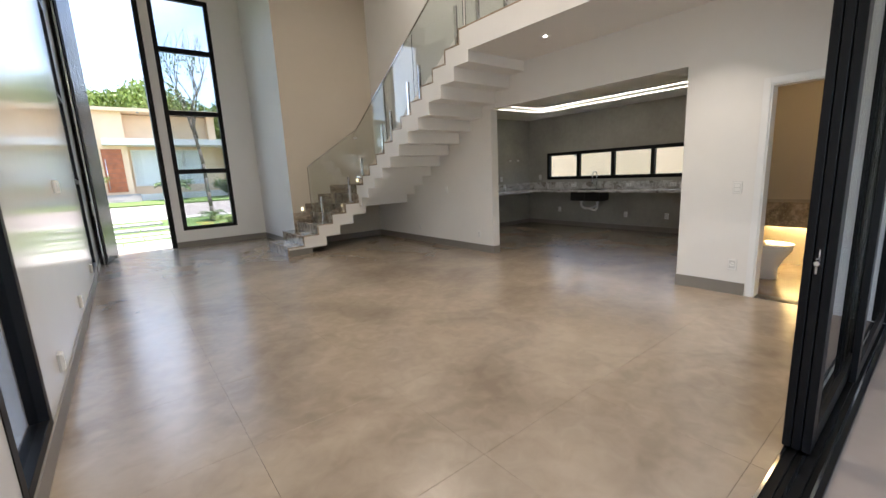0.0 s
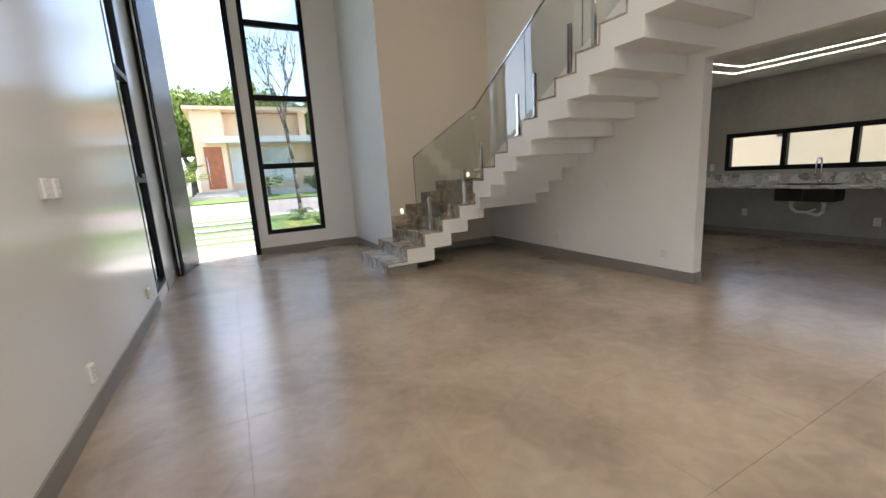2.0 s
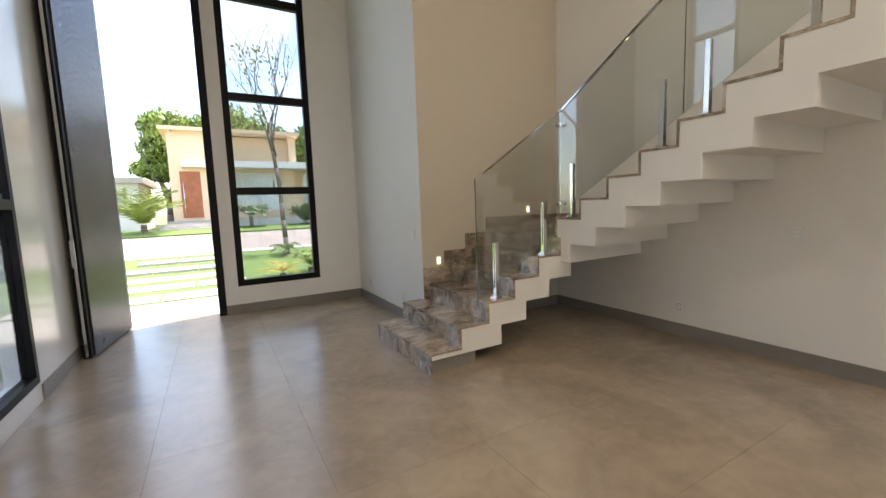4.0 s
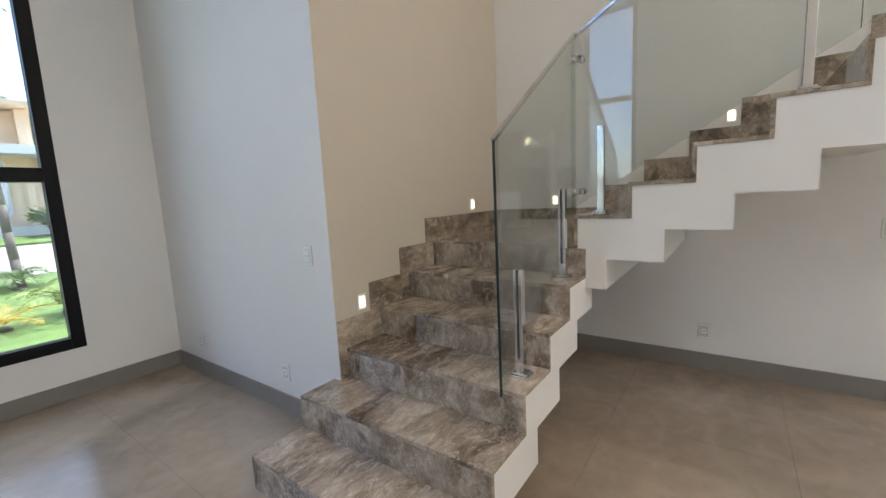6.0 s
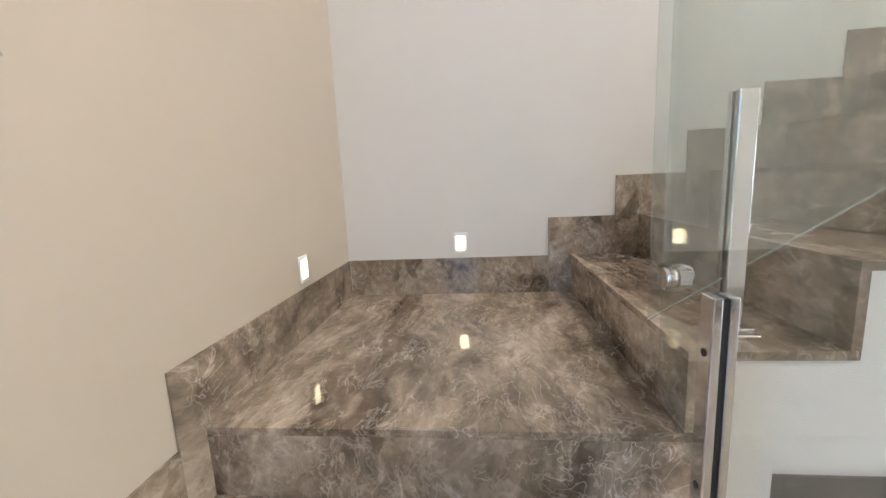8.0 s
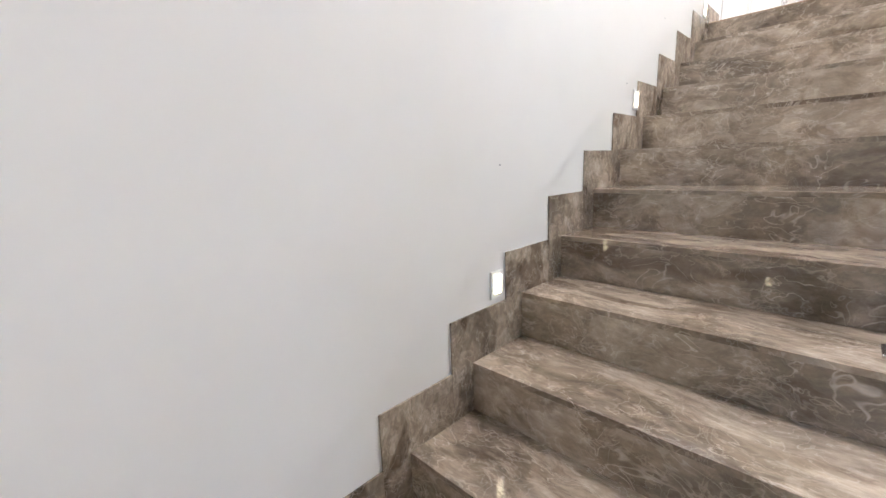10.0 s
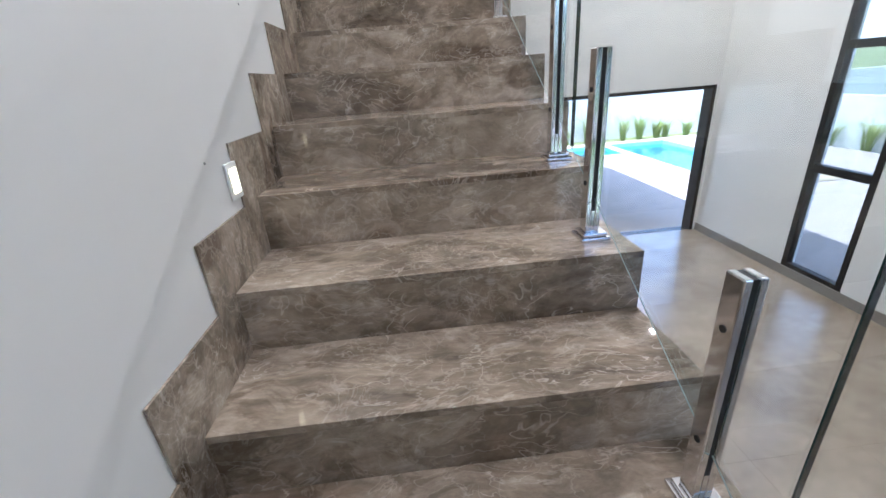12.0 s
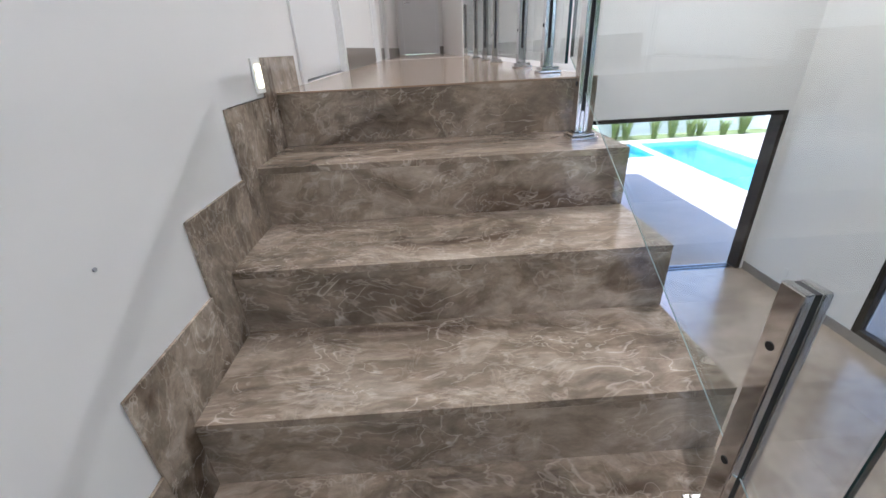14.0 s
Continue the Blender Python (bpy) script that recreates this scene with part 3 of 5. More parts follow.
def slope_bar(p0, p1, w, h, name, label=""):
    """A thin square bar between two points."""
    p0, p1 = Vector(p0), Vector(p1)
    d = p1 - p0
    q = d.to_track_quat("X", "Z").to_matrix()
    bm = bmesh.new()
    box(bm, 0, d.length, -w / 2, w / 2, -h / 2, h / 2)
    for v in bm.verts:
        v.co = p0 + q @ v.co
    return rail_part(name, bm, M_STEEL, railing, label)


slope_bar((GX, -1.05, top2(-1.05) + 0.006), (GX, -4.385, top2(-4.385) + 0.006), 0.022, 0.014, "top_channel", "slim steel cap")
slope_bar((-2.06, GY, 1.631), (GX - 0.01, GY, 1.631 + (GX - 0.01 + 2.06) * 0.665), 0.022, 0.014, "top_channel", "slim steel cap")


def clamp_post(x, y, z, along, height=0.52):
    """Two flat steel bars that clamp the glass between them, on a stepped base plate."""
    t = new("clamp_post")
    t.empty_display_size = 0.05
    t.parent = railing
    t.location = Vector((x, y, z)) - Vector(railing.location)
    if along == "x":
        t.rotation_euler = (0, 0, radians(90))
    def sub(name, bm, m, lab=""):
        ob = part(name, bm, m, t, lab)
        return ob
    sub("base_plate", boxes((-0.044, 0.044, -0.042, 0.042, 0, 0.012), (-0.036, 0.036, -0.034, 0.034, 0.012, 0.024), bevel=0.003), M_STEEL)
    sub("inner_bar", boxes((0.011, 0.027, -0.02, 0.02, 0.024, height), bevel=0.003), M_STEEL)
    sub("outer_bar", boxes((-0.015, 0.001, -0.02, 0.02, 0.024, height), bevel=0.003), M_STEEL)
    sub("gasket", boxes((0.001, 0.011, -0.018, 0.018, 0.09, height - 0.002)), M_RUBBER, "black rubber gasket")
    sub("foot_block", boxes((0.001, 0.011, -0.019, 0.019, 0.024, 0.09)), M_STEEL)
    # proud black discs paint the shade inside the bolt recesses
    for h in (0.17, 0.42):
        bm = bmesh.new()
        cyl(bm, (0.0265, 0, h), (0.0285, 0, h), 0.007, n=10)
        sub("bolt", bm, M_RUBBER, "black disc for the dark recess of a hex bolt")
    return t


for k in (7, 10, 11, 13, 14, 17):
    clamp_post(GX, nos2(k) - 0.13 if k in (7, 10, 13) else nos2(k) - 0.155, k * R, "y")
clamp_post(-1.845, GY, 3 * R, "x")
clamp_post(-1.245, GY, 5 * R, "x")
for z in (2.17, 1.40):
    bm = bmesh.new()
    cyl(bm, (GX - 0.035, GY - 0.014, z), (GX - 0.035, GY + 0.014, z), 0.022, n=16)
    cyl(bm, (GX - 0.014, GY - 0.04, z), (GX + 0.014, GY - 0.04, z), 0.022, n=16)
    box(bm, GX - 0.04, GX - 0.008, GY - 0.045, GY - 0.008, z - 0.016, z + 0.016)
    rail_part("corner_clip", bm, M_STEEL, railing, "polished corner clip")

# railing of the upper landing
rail2 = thing("landing_railing", "clear glass railing with steel clamp posts along the upper landing", "railing", (-1.012, -6.3, ZU))
for a, b in ((-4.43, -6.32), (-6.33, -8.24)):
    p = part("glass_panel", boxes((-GT / 2, GT / 2, b + 6.3 + 0.004, a + 6.3 - 0.004, 0.04, 1.05)), M_RGLASS, rail2)
    part("glass_edge", boxes((-GT / 2 - 0.0004, GT / 2 + 0.0004, a + 6.3 - 0.0045, a + 6.3 - 0.0025, 0.04, 1.05)), M_GEDGE, p)
part("top_channel", boxes((-0.011, 0.011, -1.94, 1.87, 1.05, 1.064)), M_STEEL, rail2)
for y in (-4.66, -5.13, -5.95, -6.44, -7.05, -8.0):
    t = clamp_post(GX, y, ZU, "y")
    t.parent = rail2
    t.location = Vector((GX, y, ZU)) - Vector(rail2.location)


# ---------------------------------------------------------------- windows
def window_wall(name, axis, p, u0, u1, z0, z1, rails, label, fw=0.075, depth=0.07, stiles=(), glass=M_GLASS):
    """Black framed window in a wall opening. p: inner face; the frame stands depth deep towards the outside (sign in depth)."""
    t = thing(name, label, "window", kind="structure")
    q = p + depth
    lo, hi = min(p, q), max(p, q)

    def b(ua, ub, za, zb, a=lo, c=hi):
        return (a, c, ua, ub, za, zb) if axis == "x" else (ua, ub, a, c, za, zb)
    part("frame", boxes(b(u0, u0 + fw, z0, z1), b(u1 - fw, u1, z0, z1), b(u0 + fw, u1 - fw, z0, z0 + fw), b(u0 + fw, u1 - fw, z1 - fw, z1), bevel=0.003), M_BLACK, t, "black aluminium frame")
    zs = [z0 + fw] + [z for r in rails for z in (r - fw * 0.6, r + fw * 0.6)] + [z1 - fw]
    us = [u0 + fw] + [u for s in stiles for u in (s - fw * 0.5, s + fw * 0.5)] + [u1 - fw]
    for r in rails:
        part("transom", boxes(b(u0 + fw, u1 - fw, r - fw * 0.6, r + fw * 0.6), bevel=0.003), M_BLACK, t)
    for s in stiles:
        part("mullion", boxes(b(s - fw * 0.5, s + fw * 0.5, z0 + fw, z1 - fw), bevel=0.003), M_BLACK, t)
    mid = (lo + hi) / 2
    for i in range(0, len(zs), 2):
        for j in range(0, len(us), 2):
            # panes drop no shadow, so the tint holds back less daylight
            part("pane", boxes(b(us[j], us[j + 1], zs[i], zs[i + 1], mid - 0.003, mid + 0.003)), glass, t, "flat glass pane").visible_shadow = False
    return t


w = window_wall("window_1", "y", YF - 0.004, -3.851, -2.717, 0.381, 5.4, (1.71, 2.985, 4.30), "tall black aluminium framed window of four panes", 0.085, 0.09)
part("handle", boxes((-3.29, -3.278, YF - 0.03, YF - 0.004, 1.74, 1.86), bevel=0.003), M_BLACK, w)
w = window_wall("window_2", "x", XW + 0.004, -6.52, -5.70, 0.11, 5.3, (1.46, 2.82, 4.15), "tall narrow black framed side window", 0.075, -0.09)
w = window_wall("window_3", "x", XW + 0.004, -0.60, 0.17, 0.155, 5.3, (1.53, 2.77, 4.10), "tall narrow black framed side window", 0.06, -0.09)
part("latch", boxes((XW + 0.005, XW + 0.03, -0.3, -0.1, 1.55, 1.60), bevel=0.004), M_BLACK, w)
window_wall("window_4", "x", XK - 0.004, -5.63, -2.166, 1.111, 1.763, (), "black framed ribbon window above the kitchen counter", 0.075, 0.09, (-3.05, -3.91, -4.77), M_CLEAR)

# entrance door: black jambs, tall ribbed pivot leaf standing open
door = thing("door_1", "tall dark ribbed pivot entrance door standing open", "door", (-5.13, YF, 0), kind="structure")
part("jamb", boxes((-0.03, 0.02, 0.004, 0.19, 0, 5.3), bevel=0.003), M_BLACK, door)
part("jamb", boxes((1.02, 1.114, -0.012, 0.19, 0, 5.3), bevel=0.003), M_BLACK, door)
part("head", boxes((-0.03, 1.114, 0.004, 0.19, 5.3, 5.398), bevel=0.003), M_BLACK, door)
part("strike_plate", boxes((1.012, 1.02, 0.02, 0.06, 0.98, 1.2)), M_STEEL, door, "steel strike plate")
leaf = new("leaf", None)
leaf.parent = door
leaf.location = (0.045, -0.02, 0)
leaf.rotation_euler = (0, 0, radians(-8.5))
bm = boxes((-0.085, -0.012, -1.10, 0.0, 0.015, 5.28), bevel=0.003)
part("core", bm, M_BLACK, leaf)
bm = bmesh.new()
n = 44
for i in range(n):
    y = -1.04 + i * (1.03 / n)
    box(bm, -0.012, 0.004, y, y + 0.0125, 0.02, 5.27)
part("ribs", bm, M_RIB, leaf, "fine vertical dark ribs")
part("edge_strip", boxes((-0.06, -0.035, -1.106, -1.10, 0.02, 5.27)), M_STEEL, leaf, "bare metal edge strip")
bm = boxes((-0.07, -0.03, -1.116, -1.104, 0.93, 1.2), bevel=0.003)
part("lock_case", bm, M_STEEL, leaf, "steel lock and latch")
part("bottom_seal", boxes((-0.08, -0.02, -1.09, -0.01, 0.002, 0.015)), M_RUBBER, leaf)

# sliding glass door at the back: frame, tracks, panels parked at one side
slid = thing("door_2", "black framed sliding glass door, panels slid open to one side", "sliding door", (-2.68, YB - 0.1, 0), kind="structure")
part("jamb", boxes((-2.63, -2.57, -0.10, 0.107, 0, 2.40), bevel=0.003), M_BLACK, slid)
part("jamb", boxes((2.57, 2.63, -0.10, 0.10, 0, 2.40), bevel=0.003), M_BLACK, slid)
part("head", boxes((-2.57, 2.57, -0.10, 0.107, 2.345, 2.40), bevel=0.003), M_BLACK, slid)
for i, y in enumerate((0.073, 0.036, -0.001, -0.038, -0.075)):
    part("track", boxes((-2.57, 2.57, y - 0.006, y + 0.006, -0.006, 0.006)), M_BLACK if i % 2 else M_STEEL, slid)
part("sill", boxes((-2.57, 2.57, -0.10, 0.079, -0.03, -0.006)), M_BLACK, slid)


def sliding_panel(x0, x1, y):
    p = part("panel", boxes((x0, x0 + 0.10, y - 0.016, y + 0.016, 0.012, 2.34), (x1 - 0.10, x1, y - 0.016, y + 0.016, 0.012, 2.34), (x0 + 0.10, x1 - 0.10, y - 0.016, y + 0.016, 0.012, 0.11),
                         (x0 + 0.10, x1 - 0.10, y - 0.016, y + 0.016, 2.25, 2.34), bevel=0.003), M_BLACK, slid)
    part("pane", boxes((x0 + 0.10, x1 - 0.10, y - 0.003, y + 0.003, 0.11, 2.25)), M_CLEAR, p, "flat glass pane").visible_shadow = False
    return p


third = sliding_panel(0.13, 1.45, 0.073)
lead = sliding_panel(0.13, 1.45, 0.036)
sliding_panel(0.13, 1.47, -0.001)
sliding_panel(1.12, 2.57, -0.038)
part("lock", boxes((0.126, 0.13, 0.033, 0.039, 0.93, 0.985), bevel=0.001), M_STEEL, lead, "steel lock")
bm = bmesh.new()
cyl(bm, (0.08, 0.036, 0.95), (0.13, 0.036, 0.95), 0.004, n=8)
cyl(bm, (0.078, 0.036, 0.93), (0.084, 0.036, 0.93), 0.011, n=12)
box(bm, 0.079, 0.083, 0.031, 0.039, 0.885, 0.915)
part("keys", bm, M_STEEL, lead, "bunch of keys in the lock")


# ---------------------------------------------------------------- grounds
def ground_z(y):
    return -0.10 + max(0.0, min(y, 19.0) - 8.0) * 0.068


bm = bmesh.new()
ys = [-900, -60, -19, -17.5, -17.3, -8.7, -8.5, 4, 8, 10, 12, 14, 16, 18, 19, 60, 900]
xs = [-900, -60, -30, -11.1, -10.9, 2.7, 2.9, 30, 60, 900]
grid = [[bm.verts.new((x, y, -1.8 if -11 < x < 2.8 and -17.4 < y < -8.6 else ground_z(y) - 0.06)) for x in xs] for y in ys]
for i in range(len(ys) - 1):
    for j in range(len(xs) - 1):
        bm.faces.new((grid[i][j], grid[i][j + 1], grid[i + 1][j + 1], grid[i + 1][j]))
structure("ground", bm, M_EARTH, "ground sheet around the house", "ground")


# ---------------------------------------------------------------- interior things
def plate(name, label, at, facing, w=0.075, h=0.115, kind="socket", group="", turn=False, deep=0.009):
    """A white wall plate; facing: the direction it looks (-x, +x, -y)."""
    t = thing(name, label, "wall outlet" if kind == "socket" else "light switch", at, group=group)
    t.rotation_euler = (0, 0, {"-x": 0, "+x": math.pi, "-y": math.pi / 2, "+y": -math.pi / 2}[facing])
    if turn:
        w, h = h, w
    part("cover", boxes((-deep, -0.0008, -w / 2, w / 2, -h / 2, h / 2), bevel=0.003), M_PLASTIC, t)
    # grey rim past the cover, painting the shadow line round the plate
    part("shadow_rim", boxes((-deep * 0.5, -0.0006, -w / 2 - 0.0025, w / 2 + 0.0025, -h / 2 - 0.0025, h / 2 + 0.0025)), M_SEAT, t)
    part("module_seat", boxes((-deep - 0.0012, -deep, -w * 0.37, w * 0.37, -h * 0.36, h * 0.36)), M_SEAT, t)
    if kind == "socket":
        bm = bmesh.new()
        cyl(bm, (-deep - 0.0035, 0, 0), (-deep, 0, 0), 0.022, n=16)
        part("insert", bm, M_PLASTIC, t)
        for dy in (-0.009, 0, 0.009):
            bm = bmesh.new()
            cyl(bm, (-deep - 0.0045, dy, 0.003 if dy == 0 else 0), (-deep - 0.0034, dy, 0.003 if dy == 0 else 0), 0.0028, n=8)
            part("pin_hole", bm, M_RUBBER, t)
    else:
        for dz in (-0.02, 0.02):
            part("rocker", boxes((-deep - 0.005, -deep, -w * 0.32, w * 0.32, dz - 0.017, dz + 0.017), bevel=0.002), M_PLASTIC, t)
    return t


G = "wall sockets of the living room"
for y, z in ((-5.12, 0.285), (-3.318, 0.295), (-1.2, 0.305)):
    plate("socket", "white plastic wall socket on the white wall", (XW, y, z), "+x", group=G, deep=0.028)
plate("socket", "white plastic wall socket near the back door", (XW, -7.55, 0.33), "+x", group=G)
plate("light_switch", "white plastic double light switch on the white wall", (XW, -3.36, 1.44), "+x", kind="switch", deep=0.028)
plate("light_switch", "white plastic double light switch on the white wall", (XW, -3.19, 1.44), "+x", kind="switch", deep=0.028)
plate("socket", "white plastic wall socket below the stairs", (0, -3.5, 0.30), "-x", group=G)
plate("socket", "white plastic wall socket below the stairs", (0, -1.705, 0.30), "-x", group=G)
plate("light_switch", "white plastic light switch below the stairs", (0, -2.63, 1.09), "-x", kind="switch")
plate("light_switch", "white plastic light switch beside the bathroom door", (0, -7.30, 1.11), "-x", kind="switch")
plate("socket", "white plastic wall socket beside the bathroom door", (0, -7.31, 0.316), "-x", group=G)
plate("light_switch", "white plastic light switch beside the stairs", (XJ, 0.20, 1.10), "-x", kind="switch")
plate("socket", "white plastic wall socket beside the stairs", (XJ, 0.56, 0.29), "-x", group=G)
plate("socket", "white plastic wall socket in the corner", (XJ, 1.78, 0.29), "-x", group=G)


def door_casing(name, axis, p, u0, u1, z0, z1, label, w=0.06, deep=0.15):
    t = thing(name, label, "door frame", kind="structure")
    def b(ua, ub, za, zb, a, c):
        return (a, c, ua, ub, za, zb) if axis == "x" else (ua, ub, a, c, za, zb)
    for a, c in ((p - 0.012, p - 0.001),):
        part("casing", boxes(b(u0 - w, u0, z0, z1 + w, a, c), bevel=0.002), M_DOORW, t)
        part("casing", boxes(b(u1, u1 + w, z0, z1 + w, a, c), bevel=0.002), M_DOORW, t)
        part("casing", boxes(b(u0, u1, z1, z1 + w, a, c), bevel=0.002), M_DOORW, t)
    part("lining", boxes(b(u0, u0 + 0.015, z0, z1, p, p + deep), b(u1 - 0.015, u1, z0, z1, p, p + deep), b(u0 + 0.015, u1 - 0.015, z1 - 0.015, z1, p, p + deep)), M_DOORW, t)
    return t


door_casing("door_frame_1", "x", 0.0, -8.16, -7.50, 0.0, 2.06, "white lacquered bathroom door frame")
door_casing("door_frame_2", "x", 0.0, -5.84, -4.79, ZU, ZU + 2.1, "white lacquered upper room door frame")
door_casing("door_frame_3", "x", 0.0, -8.22, -7.76, ZU, ZU + 2.1, "white lacquered narrow upper door frame", 0.05)
door_casing("door_frame_4", "x", 0.0, -9.75, -8.95, ZU, ZU + 2.1, "white lacquered door frame of the upper corridor")


def room_door(name, label, at, width, along, handle_at):
    """A closed flush leaf with a lever handle on a round rose; along: the axis that it runs on."""
    d = thing(name, label, "door", at, kind="structure")
    if along == "y":
        d.rotation_euler = (0, 0, -math.pi / 2)
    part("leaf", boxes((0.0, width, -0.0175, 0.0175, 0.008, 2.08), bevel=0.002), M_DOORW, d)
    bm = bmesh.new()
    s = 1 if along == "x" else -1
    cyl(bm, (handle_at, 0.0175, 1.0), (handle_at, 0.024, 1.0), 0.026, n=16)
    cyl(bm, (handle_at, 0.024, 1.0), (handle_at, 0.06, 1.0), 0.009, n=10)
    cyl(bm, (handle_at, 0.055, 1.0), (handle_at + (0.11 if handle_at < width / 2 else -0.11), 0.055, 1.0), 0.008, n=10)
    for v in bm.verts:
        v.co.y *= s
    part("door_handle", bm, M_STEEL, d, "steel lever handle")
    return d


room_door("door_3", "white lacquered room door closed beside the upper landing", (0.045, -4.805, ZU), 1.02, "y", 0.95)
room_door("door_4", "pale white lacquered door at the end of the corridor", (-0.845, YE - 0.06, ZU), 0.71, "x", 0.64)
room_door("door_5", "narrow white lacquered door on the upper landing", (0.045, -7.775, ZU), 0.43, "y", 0.38)
room_door("door_6", "white lacquered door along the upper corridor", (0.045, -8.965, ZU), 0.77, "y", 0.7)
door_casing("door_frame_5", "y", YE + 0.013, -0.86, -0.12, ZU, ZU + 2.1, "white lacquered door frame at the end of the corridor", 0.06, -0.15)
for a, b in ((-7.70, -5.90), (YE, -9.81), (-8.89, YB - 0.2)):
    structure("baseboard", boxes((-0.014, -0.0005, a, b, ZU, ZU + 0.14)), M_BASE, "grey porcelain baseboard", "baseboard")
structure("baseboard", boxes((-1.0, -0.92, YE + 0.0005, YE + 0.014, ZU, ZU + 0.14)), M_BASE, "grey porcelain baseboard", "baseboard")

# lamps
def downlight(x, y, z, watts, spread=150, size=0.035):
    t = thing("downlight", "small round recessed ceiling downlight, lit", "ceiling light", (x, y, z), group="recessed downlights")
    bm = bmesh.new()
    cyl(bm, (0, 0, -0.006), (0, 0, -0.001), 0.065, n=24)
    part("rim", bm, M_PLASTIC, t)
    bm = bmesh.new()
    cyl(bm, (0, 0, -0.009), (0, 0, -0.006), 0.017, n=24)
    part("lens", bm, M_DOWN, t, "glowing lens")
    d = bpy.data.lights.new("downlight_lamp", "AREA")
    d.shape, d.size, d.energy, d.color = "DISK", size, watts, LAMP_COLOR
    d.spread = math.radians(spread)
    ob = new("downlight_lamp", d)
    ob.matrix_world = pose(x, y, z - 0.012)


downlight(-0.65, -5.43, ZS, SLAB_W, 95)
# unseen second slab downlight, added beside the known one
downlight(-0.65, -7.1, ZS, SLAB_W, 95)
for x in (-4.4, -2.6):
    for y in (-7.6, -5.1):
        downlight(x, y, ZC, HALL_W * 1.9)
downlight(-0.7, -7.6, ZC, HALL_W * 0.6)
downlight(-0.7, -5.1, ZC, HALL_W * 0.5)
downlight(-0.7, -2.6, ZC, HALL_W * 1.35)
# unseen lamp, added so that the closed upper corridor is not dark
downlight(-0.5, -10.6, ZC, HALL_W * 0.7)

# light cove of the kitchen: two lit lines each way
cove = thing("led_cove", "two parallel white LED lines in the kitchen ceiling", "ceiling light", (2.5, -3, ZK))
for d in ((0.2, 2.710, -2.728, -2.72, -0.0014, -0.001), (2.710, 2.718, -6.2, -2.72, -0.0014, -0.001), (0.2, 2.310, -3.043, -3.035, -0.0014, -0.001), (2.310, 2.318, -6.2, -3.035, -0.0014, -0.001)):
    part("led_line", boxes((d[0] - 2.5, d[1] - 2.5, d[2] + 3, d[3] + 3, d[4], d[5])), M_LED, cove)

# kitchen counter, sink, tap
counter = thing("worktop", "pale grey granite kitchen worktop with upstand", "worktop", (3.38, -3.7, 0.85))
def cpart(name, d, m, lab=""):
    return part(name, boxes((d[0] - 3.38, d[1] - 3.38, d[2] + 3.7, d[3] + 3.7, d[4] - 0.85, d[5] - 0.85), bevel=0.002), m, counter, lab)
cpart("slab", (3.08, XK - 0.002, -5.95, -3.90, 0.862, 0.89), M_COUNTER)
cpart("slab", (3.08, 3.20, -3.90, -3.18, 0.862, 0.89), M_COUNTER)
cpart("slab", (3.58, XK - 0.002, -3.90, -3.18, 0.862, 0.89), M_COUNTER)
cpart("slab", (3.08, XK - 0.002, -3.18, YKN - 0.002, 0.862, 0.89), M_COUNTER)
cpart("slab", (0.35, 3.08, -2.20, YKN - 0.002, 0.862, 0.89), M_COUNTER)
cpart("front_edge", (3.08, 3.10, -5.95, -2.20, 0.842, 0.862), M_COUNTER)
cpart("front_edge", (0.35, 3.08, -2.20, -2.18, 0.842, 0.862), M_COUNTER)
cpart("upstand", (XK - 0.02, XK - 0.002, -5.95, YKN - 0.02, 0.89, 1.05), M_COUNTER)
cpart("upstand", (0.35, XK - 0.002, YKN - 0.02, YKN - 0.002, 0.89, 1.05), M_COUNTER)
sink = thing("sink", "black double bowl composite sink below the worktop", "sink", (3.39, -3.54, 0.64))
def tub(x0, x1, y0, y1, z0, z1, t):
    """An open-topped bowl with thick walls, as one closed skin."""
    bm = bmesh.new()
    o = [[bm.verts.new((x, y, z)) for x, y in ((x0, y0), (x1, y0), (x1, y1), (x0, y1))] for z in (z0, z1)]
    i = [[bm.verts.new((x, y, z)) for x, y in ((x0 + t, y0 + t), (x1 - t, y0 + t), (x1 - t, y1 - t), (x0 + t, y1 - t))] for z in (z1, z0 + t)]
    rings = [o[0], o[1], i[0], i[1]]
    for a, b in zip(rings, rings[1:]):
        for k in range(4):
            bm.faces.new((a[k], a[(k + 1) % 4], b[(k + 1) % 4], b[k]))
    bm.faces.new(o[0][::-1])
    bm.faces.new(i[1])
    bmesh.ops.bevel(bm, geom=[e for e in bm.edges], offset=0.004, segments=2, affect="EDGES")
    return bm


part("bowl", tub(-0.19, 0.19, -0.36, -0.005, 0.0, 0.25, 0.012), M_SINK, sink)
part("bowl", tub(-0.19, 0.19, 0.005, 0.36, 0.0, 0.25, 0.012), M_SINK, sink)
bm = bmesh.new()
for y in (-0.2, 0.2):
    cyl(bm, (0, y, -0.05), (0, y, 0.0), 0.035, n=14)
pts = [(0, -0.2, -0.05), (0, -0.2, -0.16)] + [(0.02, -0.2 + 0.09 * i / 3, -0.16 - 0.06 * math.sin(math.pi / 2 * i / 3)) for i in range(1, 4)]
tube(bm, pts + [(0.06, 0.02, -0.19)], 0.022)
tube(bm, [(0, 0.2, -0.05), (0, 0.2, -0.12), (0.02, 0.15, -0.18), (0.06, 0.02, -0.19), (0.2, 0.0, -0.17), (0.28, 0.0, -0.16)], 0.022)
part("drain_pipe", bm, M_PIPE, sink, "pale flexible drain pipe")
